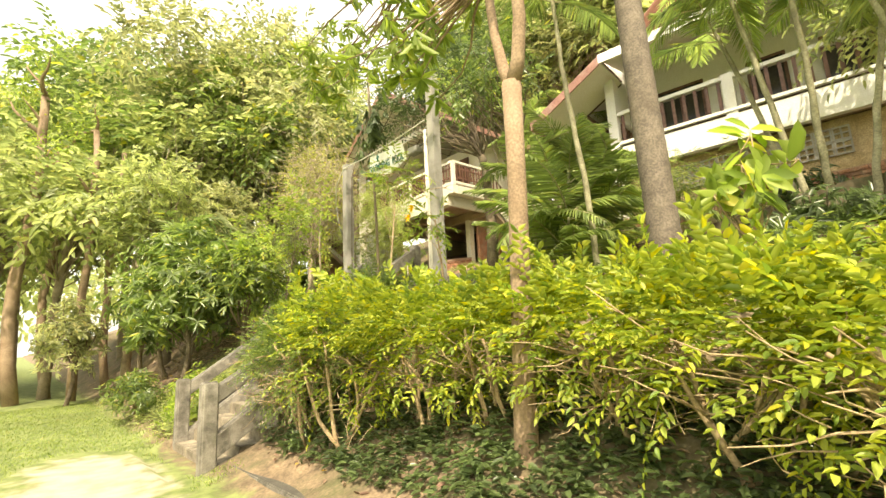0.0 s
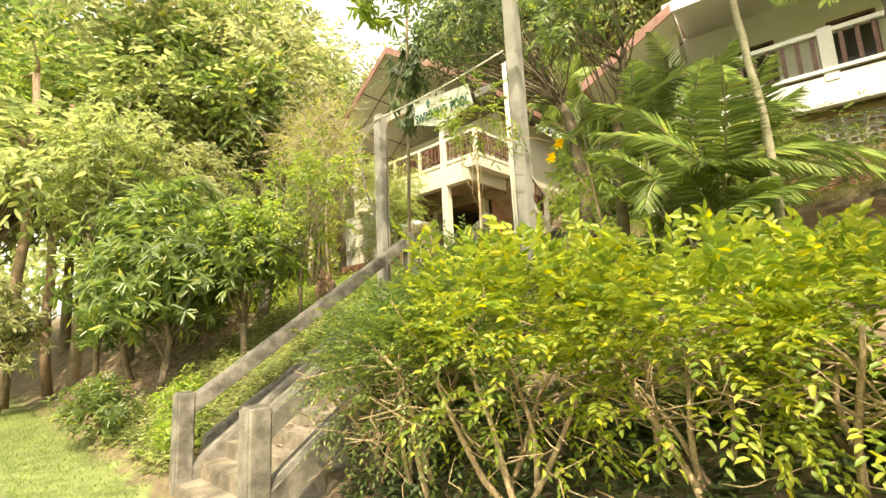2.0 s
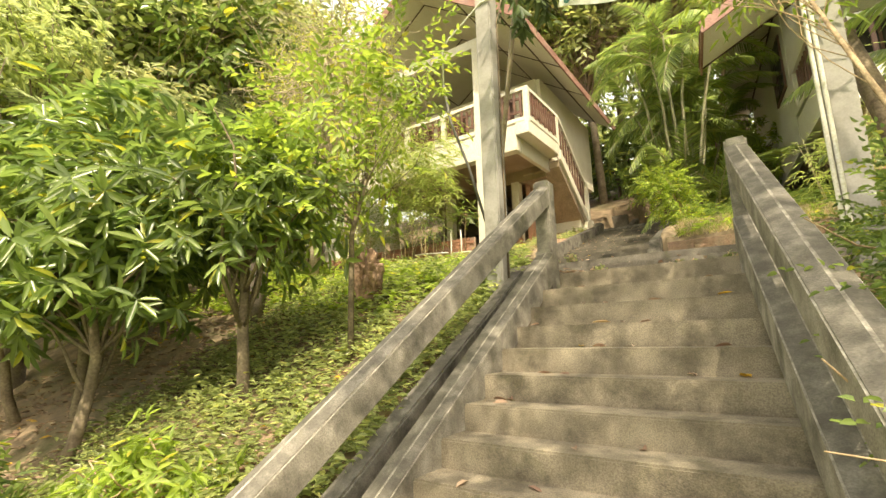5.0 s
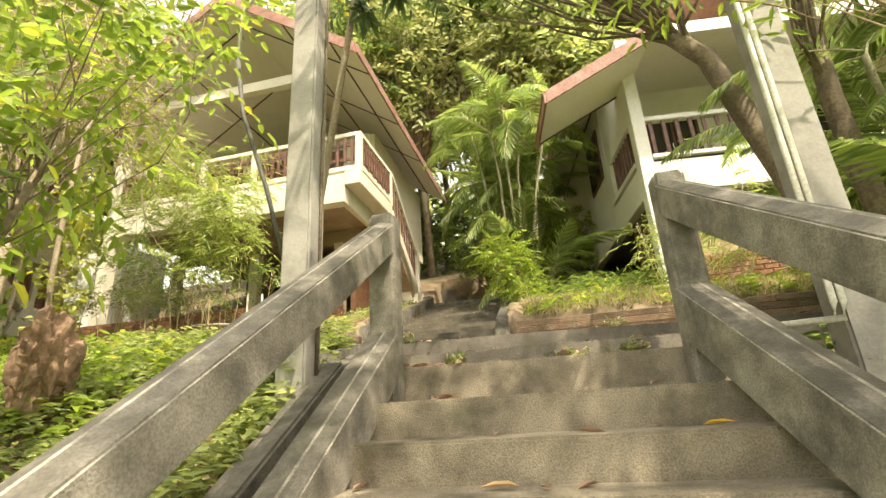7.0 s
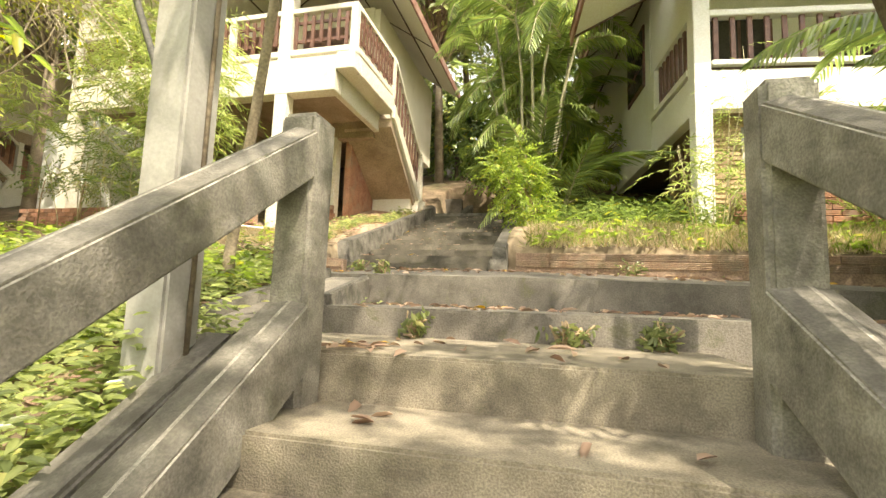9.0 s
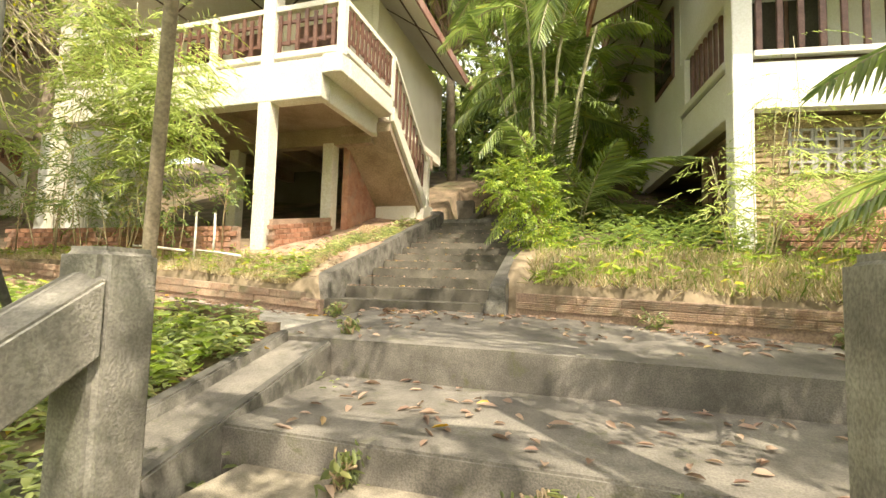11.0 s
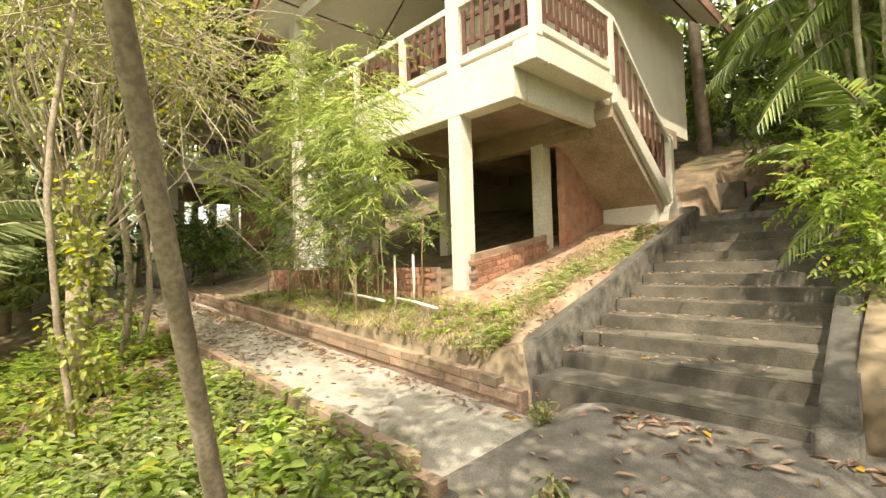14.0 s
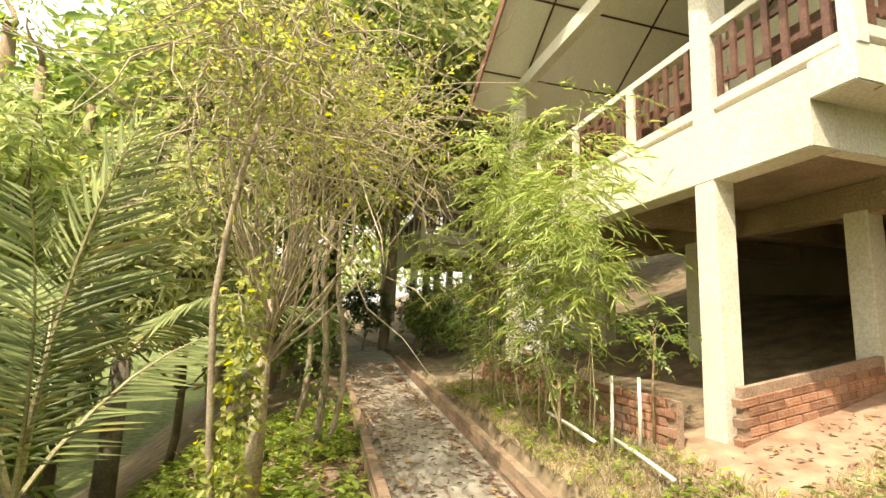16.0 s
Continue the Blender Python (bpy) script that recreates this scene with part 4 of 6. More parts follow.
def plant(name, label, category, base, runs, bark, leaf_me, group="", trunk_name="trunk", crown_name="crown", sides=7):
    ob = empty(name, label, category, group, "", base)
    if runs:
        groups = [[r] for r in runs] if trunk_name == "cane" else [runs]
        for g in groups:
            t = tubes(trunk_name, g, bark, ob, sides=sides)
            t.matrix_parent_inverse = Matrix.Translation(base).inverted()
    for nm, me in (leaf_me if isinstance(leaf_me, list) else [(crown_name, leaf_me)]):
        c = link_mesh(nm, me, None, ob)
        c.matrix_parent_inverse = Matrix.Translation(base).inverted()
    return ob


def on_ground(x, y, dz=0.0):
    return (x, y, ground_z(x, y) + dz)


# ---- golden hedge along the lawn ----
def hedge_shrub(i, x, y, top, wide, leafmat, label, size=0.055, count=300, gold=True):
    rng, rnd = np.random.default_rng(100 + i), random.Random(100 + i)
    base = on_ground(x, y)
    h = top - base[2]
    runs = []
    for k in range(5):
        a = Vector(base) + Vector((rnd.uniform(-0.2, 0.2), rnd.uniform(-0.15, 0.15), -0.1))
        b = Vector(base) + Vector((rnd.uniform(-0.5, 0.5) * wide, rnd.uniform(-0.5, 0.4), h * rnd.uniform(0.5, 0.72)))
        runs.append((limb(rnd, a, b, 0.10, 6), taper(0.026, 0.012, 7)))
        for m in range(7):
            s = b.lerp(a, rnd.uniform(0, 0.6))
            e = s + Vector((rnd.uniform(-0.6, 0.6), rnd.uniform(-0.65, 0.4), rnd.uniform(-0.1, 0.5)))
            runs.append((limb(rnd, s, e, 0.15, 3), taper(0.008, 0.003, 4)))
    for k in range(46):
        s = Vector(base) + Vector((rnd.uniform(-0.7, 0.7) * wide, rnd.uniform(-0.5, 0.4), h * rnd.uniform(0.12, 0.62)))
        e = s + Vector((rnd.uniform(-0.45, 0.45), rnd.uniform(-0.35, 0.1), rnd.uniform(-0.22, 0.25)))
        runs.append((limb(rnd, s, e, 0.25, 3), taper(0.0045, 0.002, 4)))
    c1 = (x, y, base[2] + h * 0.72)
    o, d = blob_points(rng, count, c1, (0.75 * wide, 0.62, h * 0.26), 0.45, -0.6)
    d = d + np.array([0, -0.15, 0.55]) + rng.normal(size=d.shape) * 0.3
    P1, W1, U1 = sprays(rng, o, d, rng.uniform(0.16, 0.42, len(o)), 12, 0.3)
    o2, d2 = blob_points(rng, count // 3, (x, y - 0.05, base[2] + h * 0.42), (0.7 * wide, 0.5, h * 0.34), 0.5, -0.8)
    P2, W2, U2 = sprays(rng, o2, d2 + rng.normal(size=d2.shape) * 0.5, rng.uniform(0.12, 0.3, len(o2)), 9, 0.4)
    o3 = np.array([x, y, base[2] + h * 0.86]) + rng.uniform(-1, 1, (20, 3)) * np.array([0.62 * wide, 0.45, h * 0.07])
    d3 = rng.normal(size=(20, 3)) * 0.28 + np.array([0, -0.15, 1.0])
    P3, W3, U3 = sprays(rng, o3, d3, rng.uniform(0.25, 0.55, 20), 15, 0.15)
    n = len(P1) + len(P2)
    fat = np.concatenate([np.ones(n), np.full(len(P3), 1.35)])
    n += len(P3)
    me = leaf_mesh("leaves", np.concatenate([P1, P2, P3]), np.concatenate([W1, W2, W3]), np.concatenate([U1, U2, U3]),
                   rng.uniform(0.7, 1.25, n) * size * fat, rng.uniform(0.40, 0.55, n) * size * fat, leafmat)
    return plant("hedge_shrub", label, "shrub", base, runs, STALK, me, "hedge along the lawn", "stem_tangle", "foliage", 5)


HEDGE = [(2.35, -3.00, -0.78, 0.9), (3.15, -2.95, -0.55, 1.0), (4.15, -2.65, -0.72, 1.0), (5.0, -2.42, -0.72, 1.0), (5.95, -2.42, -0.76, 1.0), (6.85, -2.55, -0.84, 1.0), (7.8, -2.75, -0.95, 1.1), (8.9, -2.8, -0.9, 1.1), (9.9, -2.9, -0.9, 1.1)]
for i, (x, y, top, wide) in enumerate(HEDGE):
    hedge_shrub(i, x, y, top, wide, LEAF_MID if i == 0 else LEAF_GOLD, "small-leaved green hedge shrub with bare brown stems below" if i == 0 else "golden-leaved hedge shrub with bare brown stems below", 0.046 if i == 0 else 0.066, 380 if i == 0 else 270)
hedge_shrub(30, 1.85, -2.95, -0.98, 0.75, LEAF_MID, "small-leaved dark green hedge shrub by the stair post", 0.042, 420)
hedge_shrub(31, 1.80, -2.3, -0.62, 0.62, LEAF_MID, "small-leaved dark green hedge shrub beside the railing", 0.042, 420)
hedge_shrub(32, 1.80, -1.55, -0.22, 0.6, LEAF_MID, "small-leaved green shrub beside the stair railing", 0.042, 380)
kb = part("hedge_kerb", prism_bm([(-0.07, -0.3), (0.07, -0.3), (0.07, 0.02), (-0.07, 0.02)], (1.7, -3.62, -2.58), (12.0, -3.45, -2.58), (0, 1, 0), 0.012), CONCRETE)
tagged(kb, "low grey concrete kerb at the foot of the hedge", "kerb", "", "structure")


# ---- trees ----
def whorl_bush(seed, base, centre, radii, tips, per, leaf_len, leaf_w, material, label, name="broadleaf_tree", trunk_r=0.07, bark=None, category="tree"):
    rng, rnd = np.random.default_rng(seed), random.Random(seed)
    o, d = blob_points(rng, tips, centre, radii, 0.35, -0.75)
    dd = d * 0.7 + rng.normal(size=d.shape) * 0.35 + np.array([0, 0, 0.45])
    P, W, U = rosette_leaves(rng, list(zip(o, dd)), per, 1.0)
    W[:, 2] -= 0.25
    n = len(P)
    me = leaf_mesh("crown", P, W, U, rng.uniform(0.7, 1.2, n) * leaf_len, rng.uniform(0.8, 1.2, n) * leaf_w, material, 0.12, 0.22, 0.6)
    runs = []
    top = Vector(centre) + Vector((0, 0, radii[2] * 0.2))
    tr = limb(rnd, Vector(base) - Vector((0, 0, 0.15)), top, 0.08, 6)
    runs.append((tr, taper(trunk_r, trunk_r * 0.45, 7)))
    for k in range(26):
        s = tr[rnd.randint(2, 6)]
        q = o[rnd.randrange(len(o))]
        runs.append((limb(rnd, s, Vector(q), 0.14, 5), taper(trunk_r * 0.35, 0.006, 6)))
    return plant(name, label, category, base, runs, bark or GREYBARK, me)


MANGO = "dense evergreen tree with whorls of long glossy leaves"
whorl_bush(1, on_ground(-3.3, -1.9), (-3.6, -1.9, 0.45), (1.3, 1.1, 1.15), 300, 10, 0.23, 0.056, LEAF_MID, MANGO)
whorl_bush(2, on_ground(-4.8, -2.9), (-4.9, -2.8, 0.0), (1.5, 1.3, 1.35), 310, 11, 0.26, 0.060, LEAF_MID, MANGO)
whorl_bush(3, on_ground(-6.0, -2.4), (-6.0, -2.4, 0.8), (1.7, 1.2, 1.7), 360, 11, 0.30, 0.068, LEAF_MID, MANGO)
whorl_bush(4, on_ground(-7.2, -2.6), (-7.2, -2.6, 0.3), (1.9, 1.6, 2.2), 360, 11, 0.30, 0.068, LEAF_MID, MANGO)
whorl_bush(5, on_ground(-9.4, -0.6), (-9.4, -0.6, 2.6), (2.0, 1.8, 2.4), 560, 11, 0.22, 0.05, LEAF_OLIVE, MANGO)
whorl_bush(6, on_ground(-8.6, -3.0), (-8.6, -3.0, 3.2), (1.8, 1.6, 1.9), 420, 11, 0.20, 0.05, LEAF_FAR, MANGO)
whorl_bush(25, on_ground(-10.4, -4.6), (-10.4, -4.6, -0.7), (1.3, 1.0, 1.4), 260, 10, 0.2, 0.05, LEAF_OLIVE, MANGO)
whorl_bush(7, on_ground(-2.7, -2.9), (-2.7, -2.9, -2.0), (0.8, 0.6, 0.55), 160, 9, 0.13, 0.035, LEAF_LIME, "low bright green shrub beside the lawn", "garden_shrub", 0.02, STALK, "shrub")
whorl_bush(8, on_ground(-4.2, -3.8), (-4.2, -3.8, -2.05), (0.9, 0.6, 0.55), 170, 9, 0.14, 0.035, LEAF_MID, "low green shrub beside the lawn", "garden_shrub", 0.02, STALK, "shrub")
whorl_bush(9, on_ground(-1.9, -3.4), (-1.9, -3.3, -2.3), (0.6, 0.45, 0.4), 110, 9, 0.11, 0.035, LEAF_LIME, "low bright green shrub beside the stair post", "garden_shrub", 0.02, STALK, "shrub")


def spray_tree(seed, base, path, crowns, leaf_len, leaf_w, material, label, r0=0.05, sprig=0.4, per=10, droop=0.3, name="tree", bark=None, twigs=0, category="tree"):
    """A tree of leafy shoots: crowns are (centre, radii, shoots)."""
    rng, rnd = np.random.default_rng(seed), random.Random(seed)
    runs = [([Vector(p) for p in path], taper(r0, r0 * 0.55, len(path)))]
    A = []
    for c, rad, m in crowns:
        o, d = blob_points(rng, m, c, rad, 0.25, -0.85)
        dd = d * 0.6 + rng.normal(size=d.shape) * 0.5
        A.append(sprays(rng, o, dd, rng.uniform(0.6, 1.3, len(o)) * sprig, per, droop))
        for k in range(12):
            s = Vector(path[-1]).lerp(Vector(path[-2]), rnd.uniform(0, 0.9))
            q = Vector(o[rnd.randrange(len(o))])
            runs.append((limb(rnd, s, q, 0.16, 5), taper(r0 * 0.15, 0.003, 6)))
        for k in range(twigs):
            j = rnd.randrange(len(o))
            s = Vector(o[j])
            e = s + Vector(dd[j]) * rnd.uniform(0.3, 0.9) + Vector((rnd.uniform(-0.4, 0.4), rnd.uniform(-0.4, 0.4), rnd.uniform(-0.5, 0.2)))
            runs.append((limb(rnd, s, e, 0.25, 4), taper(0.008, 0.0025, 5)))
    P, W, U = (np.concatenate([a[k] for a in A]) for k in range(3))
    n = len(P)
    me = leaf_mesh("crown", P, W, U, rng.uniform(0.65, 1.25, n) * leaf_len, rng.uniform(0.8, 1.2, n) * leaf_w, material, 0.18, 0.25, 0.5)
    return plant(name, label, category, base, runs, bark or GREYBARK, me, sides=6)


# sunlit tree between the stairs and the bushes
b = on_ground(-2.55, -1.25)
spray_tree(21, b, [b, (-2.6, -1.2, 0.1), (-2.45, -1.1, 0.8)], [((-2.7, -1.3, 1.3), (0.9, 0.9, 0.9), 130), ((-2.9, -1.7, 0.6), (0.8, 0.8, 0.7), 90), ((-2.2, -0.9, 2.0), (0.6, 0.7, 0.6), 60)],
           0.105, 0.05, LEAF_LIME, "slender sunlit tree with lime green leaves on the slope", 0.035, 0.5, 9, 0.3)
# tall tree behind the pole, leaning trunk
b = on_ground(2.05, 0.75)
spray_tree(23, b, [b, (2.0, 0.9, 0.8), (1.75, 1.1, 2.2), (1.1, 1.4, 3.4)], [((0.7, 1.2, 5.0), (1.6, 1.1, 0.9), 190), ((1.9, 1.4, 4.2), (0.9, 0.9, 0.8), 42), ((-1.2, 0.9, 4.4), (0.8, 0.7, 0.6), 45), ((-0.2, 0.7, 4.7), (1.1, 0.9, 0.7), 85)],
           0.13, 0.05, LEAF_DARK, "tall leaning tree with a dark spreading leafy crown", 0.12, 0.5, 10, 0.35)
b = on_ground(2.5, 0.9)
spray_tree(24, b, [b, (2.5, 1.0, 1.5), (2.7, 1.2, 3.0)], [((2.7, 0.6, 3.9), (0.9, 0.7, 0.7), 40), ((2.1, 0.3, 3.4), (0.5, 0.5, 0.5), 30)],
           0.13, 0.05, LEAF_MID, "tree with brown trunk and mid green crown", 0.10, 0.5, 10, 0.35)
# pale-barked tree in the hedge
b = on_ground(5.38, -2.7)
rng8, rnd8 = np.random.default_rng(88), random.Random(88)
runs = [([Vector(p) for p in ((5.36, -2.7, -2.75), (5.39, -2.7, -2.2), (5.46, -2.7, -1.0), (5.52, -2.7, 0.2), (5.54, -2.7, 0.95))], [0.105, 0.098, 0.086, 0.078, 0.085]),
        ([Vector(p) for p in ((5.54, -2.7, 0.9), (5.47, -2.7, 1.1), (5.38, -2.68, 1.5), (5.32, -2.68, 2.2), (5.1, -2.6, 3.2))], [0.065, 0.052, 0.045, 0.04, 0.03]),
        ([Vector(p) for p in ((5.54, -2.7, 0.9), (5.63, -2.7, 1.12), (5.70, -2.72, 1.5), (5.70, -2.75, 2.3), (5.9, -2.8, 3.4))], [0.07, 0.06, 0.055, 0.05, 0.035])]
tips = []
for k in range(46):
    c = Vector((rnd8.uniform(3.7, 5.9), rnd8.uniform(-3.5, -2.3), rnd8.uniform(1.45, 3.4)))
    if c.z < 2.1 and c.x > 5.0:
        c.x -= 1.0
    tips.append((np.array(c), np.array([rnd8.uniform(-0.4, 0.4), rnd8.uniform(-0.4, 0.2), -0.15])))
    runs.append((limb(rnd8, Vector((5.35, -2.68, 2.2)) if c.x < 5.3 else Vector((5.7, -2.75, 2.3)), c, 0.12, 4), taper(0.016, 0.005, 5)))
# High crown out of view, added to block sun from the lower stairs.
for k in range(260):
    c = Vector((rnd8.uniform(1.3, 4.4), rnd8.uniform(-6.0, -3.1), rnd8.uniform(4.4, 6.2)))
    tips.append((np.array(c), np.array([rnd8.uniform(-0.4, 0.4), rnd8.uniform(-0.4, 0.4), 0.1])))
    if k % 5 == 0:
        runs.append((limb(rnd8, Vector((5.1, -2.6, 3.2)) if c.x < 5.3 else Vector((5.9, -2.8, 3.4)), c, 0.1, 5), taper(0.02, 0.006, 6)))
for k in range(60):
    c = Vector((rnd8.uniform(-0.4, 2.2), rnd8.uniform(-2.2, -0.9), rnd8.uniform(3.5, 4.7)))
    tips.append((np.array(c), np.array([rnd8.uniform(-0.4, 0.4), rnd8.uniform(-0.4, 0.4), -0.1])))
    if k % 6 == 0:
        runs.append((limb(rnd8, Vector((5.1, -2.6, 3.2)), c, 0.08, 6), taper(0.022, 0.006, 7)))
P, W, U = rosette_leaves(rng8, tips, 13, 1.1)
W[:, 2] -= 0.75
me = leaf_mesh("crown", P, W, U, rng8.uniform(0.16, 0.28, len(P)), rng8.uniform(0.045, 0.065, len(P)), LEAF_LIME, 0.1, 0.25, 0.7)
plant("pale_tree", "smooth pale tan tree forking above the hedge, with drooping leaves", "tree", b, runs, BARK, me, sides=12)
# big hanging leaves at the pole
rng9 = np.random.default_rng(9)
tips = [(np.array((-1.05 + rng9.uniform(-0.35, 0.4), 0.15 + rng9.uniform(-0.25, 0.3), rng9.uniform(2.75, 4.2))), np.array((rng9.uniform(-0.3, 0.3), rng9.uniform(-0.3, 0.3), -0.6))) for _ in range(46)]
P, W, U = rosette_leaves(rng9, tips, 11, 0.6)
W[:, 2] -= 0.9
me = leaf_mesh("leaves", P, W, U, rng9.uniform(0.16, 0.30, len(P)), rng9.uniform(0.05, 0.075, len(P)), LEAF_DARK, 0.1, 0.2, 0.6)
plant("climbing_vine", "dark hanging vine with large drooping leaves near the pole top", "vine", (-1.1, 0.1, -0.35), [([(-1.272, -0.24, -0.6), (-1.272, -0.24, 1.0), (-1.265, -0.22, 2.6), (-1.05, 0.15, 4.2)], taper(0.011, 0.009, 4))], GREYBARK, me, trunk_name="stem", crown_name="leaves")


# ---- palms ----
def frond_mesh(seed, length, droop, leaflets, leaflet_len, leaflet_w, material, fall=0.5, vee=0.35):
    """One pinnate leaf along +x from the origin, arching downwards: rachis and leaflets."""
    rng = np.random.default_rng(seed)

    def at(s):
        return np.array([length * (s - 0.12 * s ** 3), 0, length * (0.10 * s - droop * s * s)])
    P, W, U, LL = [], [], [], []
    for k in range(leaflets):
        s = 0.10 + 0.90 * (k + 0.5) / leaflets
        p, q = at(s), at(min(1, s + 0.02))
        t = (q - p) / (np.linalg.norm(q - p) + 1e-9) if s < 0.98 else t
        env = math.sin(math.pi * min(1, 0.12 + 0.85 * s)) ** 0.6
        for sg in (-1, 1):
            P.append(p)
            w = np.array([0, sg * 0.9, 0]) + t * (0.35 + 0.75 * s) + np.array([0, 0, vee - fall * rng.uniform(0.5, 1.2)])
            W.append(w + rng.normal(size=3) * 0.06)
            U.append(np.array([0, 0, 1.0]) + t * -0.2 + np.array([0, -sg * 0.5, 0]))
            LL.append(leaflet_len * env * rng.uniform(0.85, 1.1))
    LL = np.array(LL)
    me = leaf_mesh("leaflets", P, W, U, LL, leaflet_w, material, 0.25, 0.30, 0.35)
    rv, rf = tube_data([at(i / 7) for i in range(8)], taper(0.016 * length / 2, 0.004, 8), 5)
    rme = bpy.data.meshes.new("rachis")
    rme.from_pydata([tuple(v) for v in rv], [], rf)
    rme.materials.append(CULM)
    return me, rme


ARECA_F = [frond_mesh(40 + i, 1.55, dr, 34, 0.44, 0.030, LEAF_PALM, 0.55) for i, dr in enumerate((0.35, 0.55, 0.8))]
COCO_F = [frond_mesh(50 + i, 3.0, dr, 42, 0.62, 0.017, LEAF_COCO, 0.5, 0.25) for i, dr in enumerate((0.18, 0.32, 0.5))]


def add_frond(parent, meshes, at, azimuth, lift, roll=0.0, size=1.0):
    m = Matrix.Translation(at) @ Euler((0, 0, azimuth)).to_matrix().to_4x4() @ Euler((roll, -lift, 0)).to_matrix().to_4x4() @ Matrix.Scale(size, 4)
    f = link_mesh("frond", meshes[0], None, parent)
    f.matrix_parent_inverse = parent.matrix_world.inverted()
    f.matrix_basis = m
    r = link_mesh("rachis", meshes[1], None, f)
    return f


def areca(seed, x, y, stems, h0, h1, label, spread=0.35, r=0.035, fronds=7, sink=0.0, big=1.0):
    rnd = random.Random(seed)
    base = on_ground(x, y)
    ob = empty("areca_palm", label, "palm", "areca palm clumps", "", base)
    runs = []
    for k in range(stems):
        a = 2 * math.pi * (k + rnd.random()) / stems
        h = rnd.uniform(h0, h1)
        s = Vector(base) + Vector((math.cos(a), math.sin(a), 0)) * rnd.uniform(0.05, spread)
        e = s + Vector((math.cos(a) * h * rnd.uniform(0.06, 0.30), math.sin(a) * h * rnd.uniform(0.06, 0.26), h))
        pts = limb(rnd, s - Vector((0, 0, 0.1)), e, 0.03, 16)
        rad = [r * (1.05 - 0.4 * i / 16) * (1.12 if i % 2 else 1.0) for i in range(17)]
        runs.append((pts, rad))
        for j in range(fronds):
            add_frond(ob, ARECA_F[rnd.randrange(3)], e + Vector((0, 0, rnd.uniform(-0.25, 0.05))), 2 * math.pi * (j + rnd.random() * 0.8) / fronds, rnd.uniform(0.05, 1.2) - sink, rnd.uniform(-0.4, 0.4), rnd.uniform(0.8, 1.15) * big)
    for g in runs:
        t = tubes("stem", [g], PALMCULM, ob, sides=7)
        t.matrix_parent_inverse = ob.matrix_world.inverted()
    return ob


areca(61, -0.42, 7.25, 11, 1.9, 4.8, "tall clump of slender ringed areca palms above the stairs", 0.32, 0.034, 5, 0.25, 1.05)
areca(62, -0.35, 9.7, 8, 1.8, 4.6, "tall clump of slender ringed areca palms above the stairs", 0.5, 0.028, 6)
areca(66, 0.05, 6.9, 4, 0.3, 1.2, "young leafy areca palm clump in the bed", 0.4, 0.02, 5)
areca(63, 3.25, 1.4, 8, 0.9, 3.0, "dense dark green areca palm clump by the hedge", 0.22, 0.035, 4, 0.0, 0.85)
areca(64, 3.5, 2.2, 5, 0.6, 2.0, "dense dark green areca palm clump below the white house", 0.25, 0.035, 4)
areca(65, 3.4, 0.6, 5, 0.3, 1.3, "low dark green areca palm clump", 0.4, 0.025, 4)
areca(68, 4.35, 0.6, 1, 4.6, 4.8, "slender palm with a pale ringed stem behind the hedge", 0.1, 0.045, 7)
areca(67, 6.9, 2.2, 4, 2.8, 4.2, "tall areca palm clump before the white parapet", 0.35, 0.045, 7)

areca(69, 8.3, 1.5, 4, 2.6, 3.7, "tall areca palm clump before the white parapet", 0.35, 0.04, 7)

# stout ringed palm
ob = empty("ringed_palm", "stout grey ringed palm trunk behind the hedge", "palm", "", "", on_ground(5.58, -0.15))
pts = [Vector((5.63 - 0.0016 * i, -0.15, -1.0 + 0.08 * i)) for i in range(88)]
t = tubes("trunk", [(pts, [(0.185 - 0.0006 * i) * (1.05 if i % 2 else 1.0) for i in range(88)])], PALMBARK, ob, sides=16)
t.matrix_parent_inverse = ob.matrix_world.inverted()
for k in range(5):
    add_frond(ob, COCO_F[k % 3], (5.45, -0.15, 5.85), 3.6 + k * 0.75, 0.3 + 0.09 * (k % 5), 0.1)

# coconut palm on the slope
ob = empty("coconut_palm", "young coconut palm with long grey-green fronds on the slope", "palm", "", "", on_ground(-5.3, -0.6))
for az, lift, roll, size, k in ((0.74, 1.34, 0.3, 1.08, 0), (0.3, 1.28, -0.3, 0.85, 0), (2.6, 0.9, 0.0, 0.9, 2), (3.5, 0.9, 0.3, 1.0, 1), (4.4, 1.05, 0.0, 0.95, 0), (5.3, 1.1, 0.1, 0.8, 1)):
    add_frond(ob, COCO_F[k], (-5.2, -0.5, 0.45), az, lift, roll, size)
t = tubes("trunk", [([(-5.3, -0.6, -0.9), (-5.25, -0.55, 0.0), (-5.2, -0.5, 0.5)], [0.16, 0.14, 0.09])], PALMBARK, ob, sides=10)
t.matrix_parent_inverse = ob.matrix_world.inverted()
for i, (x, y, z) in enumerate(((-8.0, -0.9, 1.2), (-9.5, -2.2, 1.5))):
    ob = empty("coconut_palm", "dark coconut palm among the bushes", "palm", "", "", on_ground(x, y))
    for k in range(9):
        add_frond(ob, COCO_F[k % 3], (x, y, z), k * 0.72, 0.45 + 0.1 * (k % 4), 0.1, 1.0)
    t = tubes("trunk", [([on_ground(x, y, -0.2), (x, y, z)], [0.15, 0.11])], PALMBARK, ob, sides=10)
    t.matrix_parent_inverse = ob.matrix_world.inverted()

